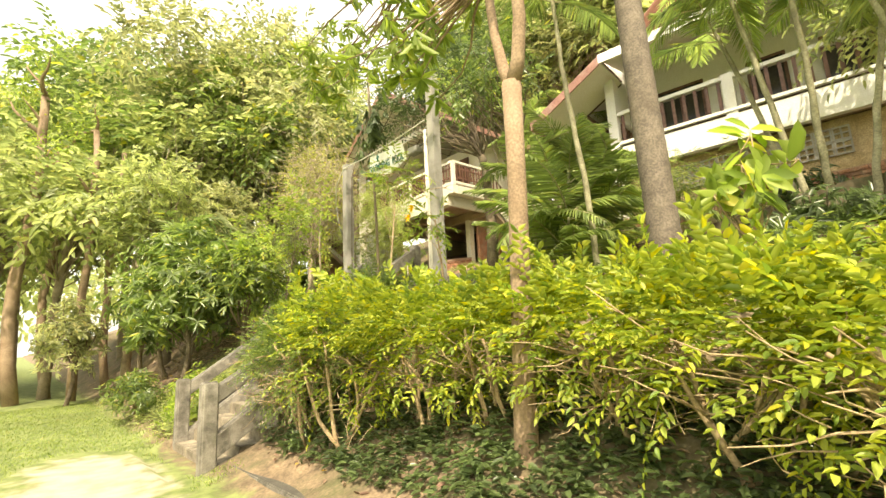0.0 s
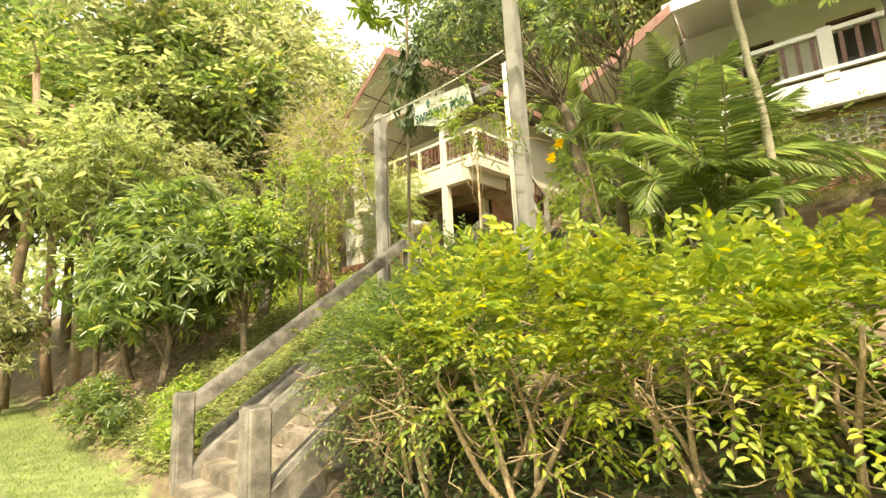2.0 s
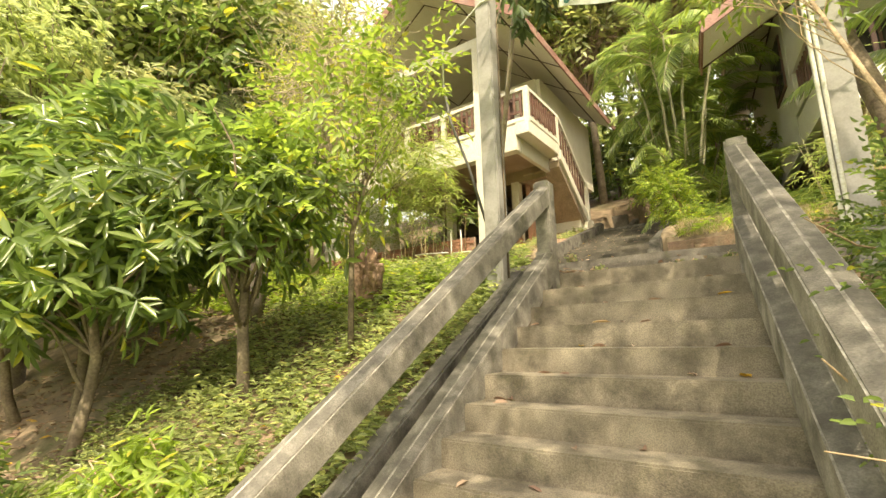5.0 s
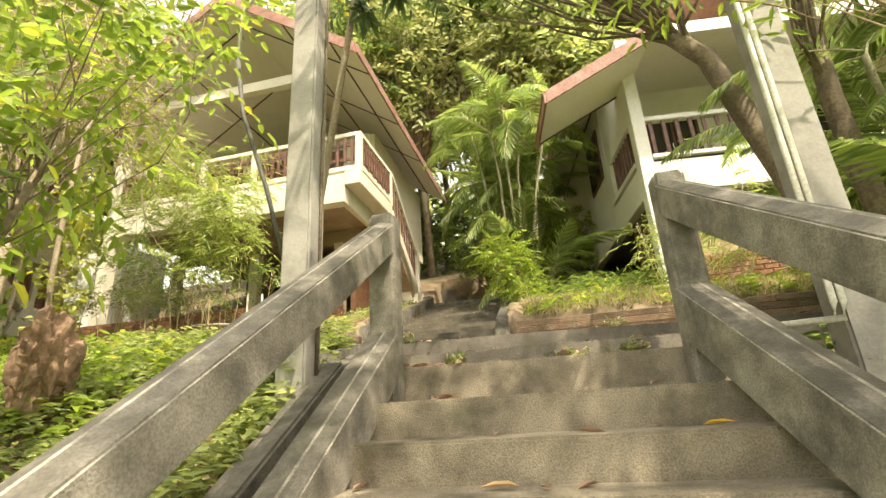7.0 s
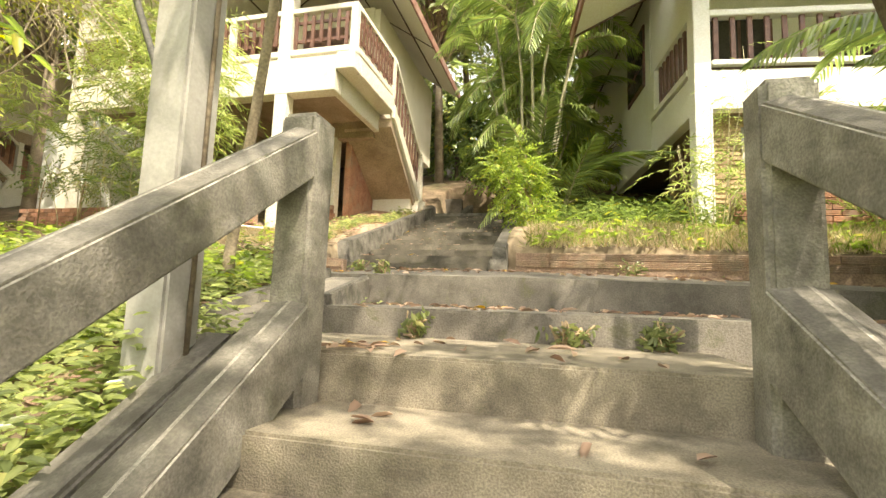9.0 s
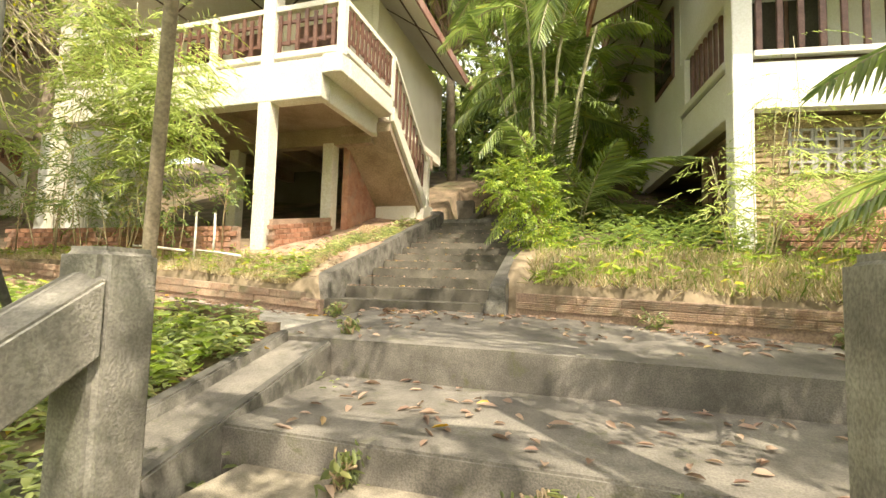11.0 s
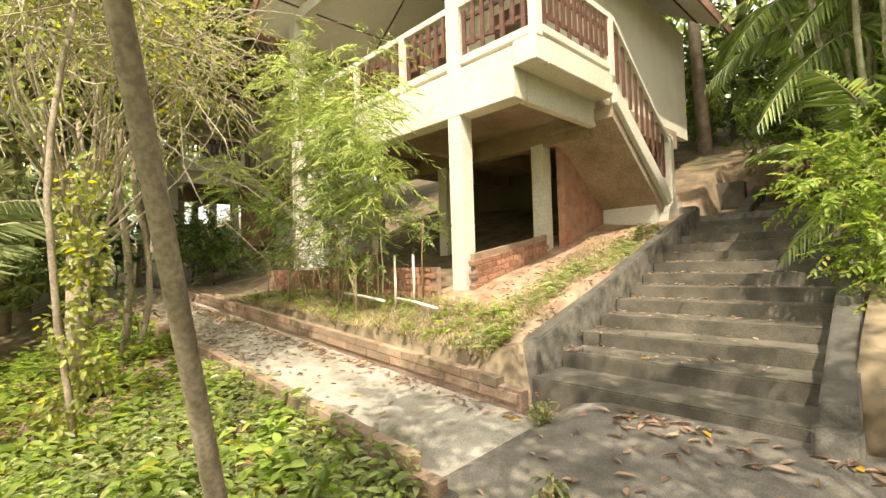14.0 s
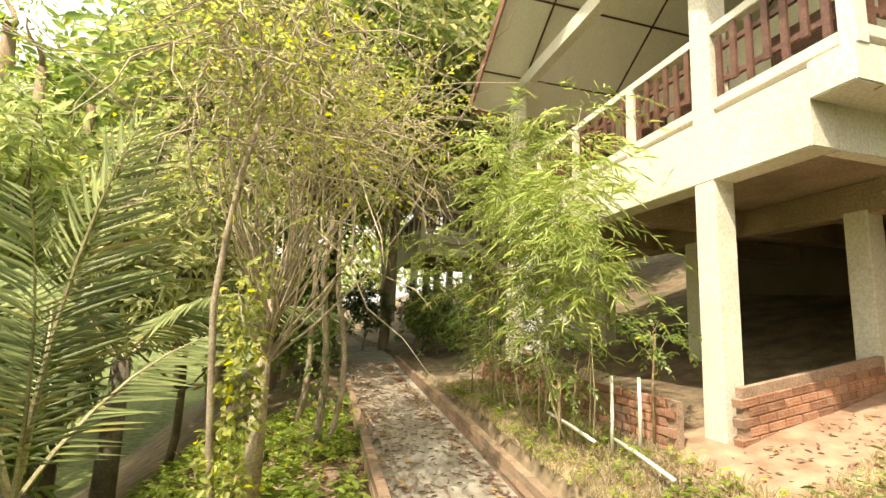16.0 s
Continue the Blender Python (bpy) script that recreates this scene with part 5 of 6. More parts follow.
# ---- bamboo-like shrubs ----
def bamboo(seed, x, y, h, canes, lean, label, material=LEAF_LIME, wide=0.5, sprigs=150, leaf=0.11, low=3):
    rng, rnd = np.random.default_rng(seed), random.Random(seed)
    base = on_ground(x, y)
    runs, o, d = [], [], []
    for k in range(canes):
        a = rnd.uniform(0, 6.28)
        s = Vector(base) + Vector((math.cos(a) * 0.14, math.sin(a) * 0.12, -0.1))
        e = Vector(base) + Vector((math.cos(a) * wide * 1.15 + lean[0], math.sin(a) * wide * 0.8 + lean[1], h * rnd.uniform(0.6, 1.0)))
        pts = limb(rnd, s, e, 0.06, 8)
        runs.append((pts, taper(0.008, 0.003, 9)))
        for m in range(sprigs // canes):
            q = pts[rnd.randint(low, 8)].lerp(pts[rnd.randint(low, 8)], rnd.random())
            dr = Vector((rnd.uniform(-1, 1), rnd.uniform(-1, 1), rnd.uniform(-0.15, 0.35)))
            o.append(q + dr * rnd.uniform(0.0, 0.22))
            d.append(dr)
    P, W, U = sprays(rng, np.array(o), np.array(d), rng.uniform(0.25, 0.7, len(o)), 12, 0.5, 0.6)
    n = len(P)
    me = leaf_mesh("leaves", P, W, U, rng.uniform(0.7, 1.25, n) * leaf, rng.uniform(0.8, 1.2, n) * leaf * 0.12, material, 0.15, 0.3, 0.45)
    return plant("bamboo_shrub", label, "bamboo", base, runs, CULM, me, "", "cane", "foliage", 5)


BL = "feathery light green bamboo before the balcony"
bamboo(71, -5.35, 4.1, 3.3, 4, (0.0, -0.2), BL, LEAF_BAMBOO, 0.5, 190, 0.14, 4)
bamboo(72, -6.2, 4.0, 4.1, 4, (0.2, -0.35), BL, LEAF_BAMBOO, 0.85, 250, 0.14, 5)
bamboo(73, -7.5, 3.9, 4.2, 4, (0.1, -0.35), BL, LEAF_BAMBOO, 0.8, 220, 0.14, 5)
bamboo(74, -6.8, 3.95, 2.0, 4, (0.0, 0.0), "leafy green shrub before the brick wall", LEAF_MID, 0.6, 150)
BR = "sunlit bamboo shrub in the raised bed"
bamboo(76, 2.0, 4.75, 1.25, 4, (0.0, -0.1), BR, LEAF_BAMBOO, 0.4, 70)
bamboo(77, 2.75, 4.5, 1.8, 5, (0.0, -0.1), BR, LEAF_BAMBOO, 0.6, 130)
bamboo(78, 3.7, 4.3, 1.9, 6, (0.0, 0.0), BR, LEAF_BAMBOO, 0.6, 150)
bamboo(79, 4.9, 4.0, 1.8, 6, (0.0, 0.0), BR, LEAF_MID, 0.6, 150)
bamboo(80, 2.15, 5.0, 2.6, 5, (0.1, 0.0), BR, LEAF_BAMBOO, 0.3, 60, 0.07)

# shrub at the stair side
b = on_ground(-0.22, 5.5)
spray_tree(25, b, [b, (-0.3, 5.48, 1.3), (-0.42, 5.4, 1.7)], [((-0.58, 5.3, 1.85), (0.5, 0.42, 0.45), 170), ((-0.35, 5.4, 1.35), (0.42, 0.4, 0.4), 110), ((-0.1, 5.4, 1.1), (0.3, 0.3, 0.3), 50)],
           0.06, 0.030, LEAF_LIME, "bright green small-leaved shrub beside the stairs", 0.02, 0.3, 12, 0.2, name="garden_shrub", bark=STALK, category="shrub")
# small shrubs before the brick wall
for i, (x, y, h) in enumerate(((-5.35, 4.0, 0.75), (-5.9, 3.9, 0.9), (-4.75, 4.45, 1.0), (-7.2, 3.8, 0.8), (-8.2, 3.9, 0.9))):
    b = on_ground(x, y)
    spray_tree(90 + i, b, [b, (x, y, b[2] + h * 0.6), (x + 0.05, y, b[2] + h)], [((x, y, b[2] + h), (0.33, 0.3, 0.3), 40)],
               0.06, 0.028, (LEAF_MID, LEAF_OLIVE)[i % 2], "thin young shrub before the brick wall", 0.012, 0.25, 9, 0.2, name="garden_shrub", bark=STALK, category="shrub")

# twiggy tree and slim trunks along the lower side of the path
b = on_ground(-5.9, 1.0)
rt = random.Random(5)
spray_tree(26, b, [b, (-5.9, 1.0, 1.2), (-5.95, 1.0, 2.0)], [((-5.6, 1.0, 3.5), (1.5, 1.1, 1.2), 290), ((-6.8, 1.4, 4.4), (1.4, 1.1, 1.2), 290), ((-4.9, 0.8, 4.2), (1.0, 0.9, 0.9), 170), ((-6.9, 2.3, 4.3), (1.2, 0.9, 1.2), 240)],
           0.06, 0.036, LEAF_YG, "twiggy tree with tangled bare branches and sparse yellow-green leaves", 0.10, 0.5, 7, 0.2, bark=TWIG, twigs=240)
for i, (x, y, top, r) in enumerate(((-6.9, 1.55, 3.2, 0.05), (-6.8, 1.65, 3.0, 0.04), (-4.85, 0.9, 3.4, 0.03), (-8.4, 1.3, 3.5, 0.05))):
    b = on_ground(x, y)
    P, W, U = clump_leaves(np.random.default_rng(200 + i), [(x + rt.uniform(-0.12, 0.12), y + rt.uniform(-0.12, 0.12), b[2] + 0.15 * k, 0.16, 0.16, 0.14) for k in range(16)], 44 if i == 2 else 9)
    me = leaf_mesh("ivy", P, W, U, 0.07, 0.045, LEAF_YG if i == 2 else LEAF_MID)
    plant("slim_tree", "slim pale trunk wrapped in small climbing leaves", "tree", b, [(limb(rt, b, (x + rt.uniform(-0.2, 0.2), y, top), 0.06, 7), taper(r, r * 0.7, 8))], TRUNK, me, crown_name="ivy")
# leaning trunk close to the walker
b = (-2.26, 1.17, -0.05)
plant("leaning_tree", "slim leaning grey-brown trunk beside the path", "tree", b, [([(-2.27, 1.18, -0.2), (-2.22, 1.13, 0.12), (-1.95, 0.92, 1.0), (-1.65, 0.68, 2.0), (-1.35, 0.43, 3.0), (-1.05, 0.18, 4.0), (-0.7, -0.1, 5.2)], [0.056, 0.042, 0.036, 0.033, 0.031, 0.03, 0.028])], TRUNK,
      leaf_mesh("crown", *clump_leaves(np.random.default_rng(77), [(-0.6 + rt.uniform(-0.5, 0.5), 0.0 + rt.uniform(-0.5, 0.5), 5.3 + rt.uniform(-0.4, 0.5), 0.4, 0.4, 0.3) for _ in range(6)], 26), 0.12, 0.05, LEAF_DARK), sides=12)


# ---- woods around ----
def big_tree(seed, leaf, leafmat, label, h=6.0):
    rnd = random.Random(seed)
    tops = [((rnd.uniform(-1.6, 1.6), rnd.uniform(-1.6, 1.6), h * rnd.uniform(0.55, 1.0)), (rnd.uniform(0.9, 1.5), rnd.uniform(0.9, 1.5), rnd.uniform(0.7, 1.1)), 95) for _ in range(9)]
    return spray_tree(seed, (0, 0, 0), [(0, 0, -0.4), (0.1, 0, h * 0.3), (0.2, 0.1, h * 0.55)], tops, leaf, leaf * 0.42, leafmat, label, 0.10, 0.75, 8, 0.3, name="woodland_tree", bark=TRUNK)


WOODS = [big_tree(301, 0.19, LEAF_FAR, "tall woodland tree with hazy sunlit foliage", 6.0), big_tree(302, 0.21, LEAF_MID, "tall woodland tree with green foliage", 6.5), big_tree(303, 0.18, LEAF_OLIVE, "tall woodland tree with dusty foliage paled for haze", 7.0)]
rw = random.Random(42)
SPOTS = [(-11.5, -3.0), (-12.5, 0.5), (-13.5, 0.9), (-14.5, -5.0), (-15.5, -1.0), (-17.0, 0.6), (-19, -7), (-20, -2), (-22, 1), (-25, -8), (-27, 0), (-26, 7), (-12.8, 6.8), (-14.5, 10), (-19, 10), (-10.5, 13.5), (-7.0, 14.0), (-3.8, 13.0), (-1.4, 12.8), (1.0, 14.2), (-5.5, 17.5), (-1.5, 17), (2.5, 18), (-10, 18), (6, 19), (-15, 17), (9, 16), (13, 15), (-17, -11), (-24, -15), (-32, -6), (-34, 6), (-30, 14), (8.8, 3.4), (11, 0.5), (12.5, -3), (-13.0, -9.0), (-9.0, 6.9 + 9), (-4.5, 21), (-9.0, 22), (-16.5, 3.6), (-18.0, 2.0)]
for i, (x, y) in enumerate(SPOTS):
    z = ground_z(x, y)
    far = min(1.0, max(0.0, (math.hypot(x, y) - 9) / 18))
    s = rw.uniform(0.9, 1.15) * (1.15 + 0.7 * far) * (1.25 if (x < -9 and y < 8) or y > 11 else 1.0)
    if 7 < x < 13 and y < 5:
        s = 0.8
    m = pose(x, y, z - 0.05, 0, 0, rw.uniform(0, 360))
    t = WOODS[i % 3]
    if i < 3:
        t.matrix_world = m @ Matrix.Scale(s, 4)
    else:
        c = copy_thing(t, m)
        c.scale = (s, s, s)
rf = np.random.default_rng(7)
cl = []
for a in np.linspace(0, 2 * math.pi, 150):
    for r in (46, 58, 72):
        x, y = r * math.cos(a) + rf.uniform(-4, 4), r * math.sin(a) + rf.uniform(-4, 4)
        cl.append((x, y, ground_z(x, y) + rf.uniform(1.5, 6) + (3.0 if y > 0 or x < 0 else 0), rf.uniform(3, 5), rf.uniform(3, 5), rf.uniform(2, 4)))
P, W, U = clump_leaves(rf, cl, 75)
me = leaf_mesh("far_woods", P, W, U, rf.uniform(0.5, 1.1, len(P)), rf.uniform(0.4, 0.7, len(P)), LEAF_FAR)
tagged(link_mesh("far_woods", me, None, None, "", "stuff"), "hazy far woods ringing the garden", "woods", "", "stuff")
# pale bare trunks at the wood's edge
for i, (x, y, top, r) in enumerate(((-12.0, -4.35, 6.6, 0.15), (-12.0, -3.45, 6.0, 0.13), (-13.0, -5.8, 8.0, 0.22), (-14.5, -4.9, 7.0, 0.16))):
    b = on_ground(x, y)
    rr = random.Random(500 + i)
    runs = [(limb(rr, b, (x + rr.uniform(-0.5, 0.5), y, top), 0.05, 8), taper(r, r * 0.6, 9))]
    for k in range(7):
        s = runs[0][0][rr.randint(5, 8)]
        runs.append((limb(rr, s, s + Vector((rr.uniform(-1.6, 1.6), rr.uniform(-1.2, 1.2), rr.uniform(0.3, 1.5))), 0.15, 5), taper(r * 0.4, 0.008, 6)))
    rg = np.random.default_rng(600 + i)
    cls = [(*(runs[rr.randint(1, 7)][0][-1] + Vector((rr.uniform(-0.4, 0.4), rr.uniform(-0.4, 0.4), rr.uniform(-0.2, 0.4)))), 0.55, 0.55, 0.4) for _ in range(16)]
    P, W, U = clump_leaves(rg, cls, 34)
    plant("pale_trunk_tree", "tall pale-barked tree with light open foliage", "tree", b, runs, BARK, leaf_mesh("crown", P, W, U, 0.15, 0.06, LEAF_LIME), sides=8)

# ---- ground cover ----
def scatter(rng, n, x0, x1, y0, y1, keep=None):
    P = []
    while len(P) < n:
        x, y = rng.uniform(x0, x1), rng.uniform(y0, y1)
        if -1.3 < x < 1.45 and -4.0 < y < 2.3:
            continue
        if -2.95 < x < -0.4 and y > 3.5:
            continue
        if keep and not keep(x, y):
            continue
        P.append((x, y, ground_z(x, y)))
    return np.array(P)


def weeds(name, seed, n, area, per, size, w, material, label, keep=None, rise=0.6, stalk=0.10):
    rng = np.random.default_rng(seed)
    c = scatter(rng, n, *area, keep)
    P, W, U = [], [], []
    for k in range(per):
        a = rng.uniform(0, 2 * math.pi, n)
        r = np.stack([np.cos(a), np.sin(a), np.zeros(n)], 1)
        h = rng.uniform(0.2, 1.0, (n, 1)) * stalk * rng.uniform(0.5, 1.8, (n, 1))
        P.append(c + r * 0.02 * rng.uniform(0, 2.5, (n, 1)) + np.array([0, 0, 1.0]) * h)
        W.append(r + np.array([0, 0, 1.0]) * rng.uniform(-0.1, rise, (n, 1)))
        U.append(np.array([0, 0, 1.0]) + r * 0.1 + rng.normal(size=(n, 3)) * 0.2)
    P, W, U = np.concatenate(P), np.concatenate(W), np.concatenate(U)
    s = np.tile(rng.uniform(0.6, 1.4, n), per)
    me = leaf_mesh(name, P, W, U, s * size, s * w, material, 0.15, 0.3, 0.55)
    return tagged(link_mesh(name, me, None, None, "", "stuff"), label, "weeds", "", "stuff")


def grass(name, seed, n, area, h, material, label, keep=None, lean=0.5):
    rng = np.random.default_rng(seed)
    c = scatter(rng, n, *area, keep)
    W = rng.normal(size=(n, 3)) * lean + np.array([0, 0, 1.0])
    me = leaf_mesh(name, c - np.array([0, 0, 0.01]), W, rand_unit(rng, n), rng.uniform(0.5, 1.4, n) * h, rng.uniform(0.006, 0.012, n), material, 0.1, 0.35, 0.3)
    return tagged(link_mesh(name, me, None, None, "", "stuff"), label, "grass", "", "stuff")


weeds("slope_weeds", 801, 2500, (-5.0, -1.25, -3.7, 2.05), 8, 0.068, 0.030, LEAF_WEED, "low leafy weeds covering the slope by the stairs", None, 0.8, 0.17)
weeds("slope_weeds", 802, 420, (-4.5, -1.25, -3.8, 1.9), 6, 0.11, 0.06, LEAF_WEED, "bright broad weeds on the slope by the stairs")
weeds("slope_weeds", 810, 260, (-1.75, -1.31, -3.3, 0.0), 7, 0.07, 0.03, LEAF_WEED, "small weeds trailing over the stair kerb", None, 0.6, 0.3)
weeds("slope_weeds", 803, 2600, (1.4, 9.5, -2.4, 2.0), 8, 0.09, 0.04, LEAF_MID, "leafy weeds on the slope behind the hedge")
weeds("slope_weeds", 806, 1400, (1.6, 10.0, -3.3, -2.2), 7, 0.08, 0.04, LEAF_DARK, "dark weeds under the hedge")
weeds("bed_weeds", 804, 800, (-9.0, -2.05, -0.6, 2.05), 8, 0.10, 0.052, LEAF_LIME, "leafy green ground cover below the path", None, 0.8, 0.16)
weeds("bed_weeds", 805, 170, (-9.0, -2.6, 3.5, 4.4), 7, 0.075, 0.035, LEAF_LIME, "small bright weeds between kerb and brick wall")
weeds("bed_weeds", 807, 200, (-0.2, 6.0, 3.3, 5.3), 8, 0.12, 0.035, LEAF_LIME, "bright weeds in the raised bed", lambda x, y: y > 3.9 - 0.2 * (x + 0.2), 0.8, 0.09)
weeds("bed_weeds", 808, 1100, (-0.2, 6.0, 5.0, 9.0), 8, 0.11, 0.03, LEAF_MID, "leafy plants in the shade of the white house", None, 0.9, 0.24)
weeds("bed_weeds", 809, 170, (-3.4, -2.45, 3.5, 8.0), 7, 0.08, 0.03, LEAF_WEED, "weeds along the upper stairs")
grass("bed_grass", 811, 13000, (-9.5, -2.45, 3.46, 4.5), 0.085, DRYGRASS, "dry yellow grass between kerb and brick wall")
grass("bed_grass", 812, 5000, (-0.28, 6.5, 2.8, 5.3), 0.14, GRASS, "sunlit grass in the raised bed", lambda x, y: y > 3.86 - 0.2 * (x + 0.2))
grass("bed_grass", 814, 19000, (-0.28, 6.5, 2.75, 4.9), 0.12, DRYGRASS, "dry grass in the raised bed", lambda x, y: y > 3.86 - 0.2 * (x + 0.2))
grass("kerb_grass", 816, 2200, (-10.0, -2.45, 3.45, 3.56), 0.14, DRYGRASS, "dry grass hanging over the walkway kerb", None, 0.9)
grass("kerb_grass", 817, 900, (-10.0, -2.45, 3.45, 3.56), 0.12, GRASS, "green grass hanging over the walkway kerb", None, 0.9)
grass("lawn_grass", 813, 42000, (-11.0, 2.0, -8.0, -3.6), 0.045, GRASS, "short sunlit lawn grass", lambda x, y: math.hypot((x - 0.6) / 2.6, (y + 4.9) / 1.0) > 0.9, 0.7)
grass("slope_grass", 815, 6000, (-4.3, -2.45, 4.2, 7.5), 0.06, DRYGRASS, "sparse dry grass on the sandy bank", lambda x, y: x > -3.4 - 0.2 * (y - 4.2))


def surface_z(x, y):
    """Height of the walked surface at a place."""
    if 2.22 <= y <= 3.75 and x > -14:
        return path_z(x, y)
    if 0.92 <= y < 2.22 and -1.25 < x < 6.4:
        return -0.215
    if -1.0 < x < 1.1:
        for sy, sz in STEPS:
            if y >= sy:
                return sz
    if -2.75 < x < -0.56 and y > 4.3:
        for sy, sz in reversed(USTEPS):
            if y >= sy:
                return sz
    return ground_z(x, y)


def litter(name, seed, n, area, size, label, keep=None):
    rng = np.random.default_rng(seed)
    P = []
    while len(P) < n:
        x, y = rng.uniform(area[0], area[1]), rng.uniform(area[2], area[3])
        if keep and not keep(x, y, rng):
            continue
        P.append((x, y, surface_z(x, y) + 0.012))
    a = rng.uniform(0, 6.28, n)
    W = np.stack([np.cos(a), np.sin(a), rng.uniform(-0.05, 0.3, n)], 1)
    U = np.array([0, 0, 1.0]) + rng.normal(size=(n, 3)) * 0.3
    me = leaf_mesh(name, P, W, U, rng.uniform(0.6, 1.4, n) * size, rng.uniform(0.3, 0.45, n) * size, DRYLEAF, 0.2, 0.15, 0.5)
    return tagged(link_mesh(name, me, None, None, "", "stuff"), label, "fallen leaves", "", "stuff")


litter("fallen_leaves", 821, 230, (-2.0, 5.5, 2.25, 3.75), 0.095, "dry brown leaves fallen on the landing", lambda x, y, r: y < 3.7 - 0.2 * max(0, x + 0.2) and r.random() < (0.05 + 0.9 * ((y - 2.2) / 1.5) ** 3) * (0.15 + 2.0 * max(0, noise.noise(Vector((x * 1.7, y * 1.7, 4))))) + (0.2 if math.hypot(x - 1.3, y - 3.0) < 0.35 else 0))
litter("fallen_leaves", 822, 130, (-1.4, 3.5, 0.95, 2.2), 0.10, "dry brown leaves fallen on the lower landing")
litter("fallen_leaves", 823, 60, (-0.78, 0.85, -3.0, 0.9), 0.11, "dry leaves fallen on the stairs")
litter("fallen_leaves", 824, 2600, (-13.0, -2.3, 2.22, 3.3), 0.07, "thick dry leaf litter on the walkway", lambda x, y, r: r.random() < (0.05 + 0.6 * min(1, max(0, (-4.0 - x) / 4))) * (0.3 + 1.6 * abs(y - 2.85)) + (0.5 if y > 3.15 else 0))
litter("fallen_leaves", 825, 380, (-2.6, -0.85, 4.32, 8.8), 0.065, "dry leaves fallen on the upper stairs")
litter("fallen_leaves", 826, 4200, (-9.0, -1.3, -3.4, 2.1), 0.10, "brown leaf litter between the weeds")
litter("fallen_leaves", 827, 1500, (1.6, 9.0, -3.4, 2.0), 0.10, "brown leaf litter behind the hedge")
litter("fallen_leaves", 828, 500, (-0.2, 6.0, 3.9, 5.5), 0.10, "brown leaf litter in the raised bed", lambda x, y, r: y > 3.9 - 0.2 * (x + 0.2))
litter("fallen_leaves", 830, 2600, (-9.0, -2.3, 0.3, 2.05), 0.075, "thick brown leaf litter below the path")
litter("fallen_leaves", 831, 1300, (-9.0, -2.5, 3.5, 4.5), 0.06, "dry leaf scraps between kerb and brick wall")
litter("fallen_leaves", 832, 700, (-4.2, -2.45, 4.2, 8.0), 0.06, "dry leaf scraps on the sandy bank")
litter("fallen_leaves", 829, 30, (-0.85, -0.62, 0.02, 0.3), 0.075, "scatter of dry leaves at the stair post")

# ---- banner, cable, pipes ----
ban = empty("banner", "white cloth banner lettered SWIMMING POOL with a green arrow", "banner", "", "", (0.15, -0.2, 2.5))
nx, nz = 14, 5
V = []
for j in range(nz + 1):
    for i in range(nx + 1):
        s, t = i / nx, j / nz
        top = Vector((-0.42, -0.26, 2.80)).lerp(Vector((0.76, -0.24, 2.70)), s)
        bot = Vector((-0.53, -0.20, 2.43)).lerp(Vector((0.79, -0.17, 2.36)), s) + Vector((0, 0, -0.16 * math.sin(math.pi * s) ** 1.5 + 0.02))
        p = bot.lerp(top, t)
        p.y += 0.012 * math.sin(4 * s)
        V.append(p)
F = [(j * (nx + 1) + i, j * (nx + 1) + i + 1, (j + 1) * (nx + 1) + i + 1, (j + 1) * (nx + 1) + i) for j in range(nz) for i in range(nx)]
n0 = len(V)
V += [v + Vector((0, 0.006, 0)) for v in V]
F += [tuple(n0 + k for k in q[::-1]) for q in F]
c = raw("cloth", V, F, CLOTH, ban, smooth=True)
c.matrix_parent_inverse = ban.matrix_world.inverted()


def lettering(text, at, size, slope, parent):
    fc = bpy.data.curves.new("lettering", 'FONT')
    fc.body = text
    fc.size = size
    fc.extrude = 0.002
    fc.offset = 0.006
    fc.space_character = 1.0
    fc.materials.append(GREENPAINT)
    ob = new("lettering", fc)
    ob.parent = parent
    ob.matrix_parent_inverse = parent.matrix_world.inverted()
    ob.matrix_basis = Matrix.Translation(at) @ Euler((radians(99), slope, radians(0.8))).to_matrix().to_4x4() @ Matrix.Diagonal((0.70, 1.0, 1.0, 1.0))
    return ob


lettering("SWIMMING", (-0.46, -0.225, 2.44), 0.205, radians(2), ban)
lettering("POOL", (0.345, -0.206, 2.41), 0.21, radians(0), ban)
bm = bmesh.new()
vs = [bm.verts.new(q) for q in ((-0.13, -0.275, 2.60), (-0.07, -0.275, 2.60), (-0.07, -0.28, 2.67), (-0.035, -0.28, 2.67), (-0.10, -0.285, 2.75), (-0.165, -0.28, 2.67), (-0.13, -0.28, 2.67))]
bm.faces.new(vs)
r = bmesh.ops.extrude_face_region(bm, geom=bm.faces[:])
bmesh.ops.translate(bm, verts=[v for v in r["geom"] if isinstance(v, bmesh.types.BMVert)], vec=(0, 0.003, 0))
a = part("arrow", bm, GREENPAINT, ban)
a.matrix_parent_inverse = ban.matrix_world.inverted()


def cable(name, pts, r, material, label, category):
    t = tubes(name, [([Vector(p) for p in pts], [r] * len(pts))], material, None, sides=8)
    return tagged(t, label, category)


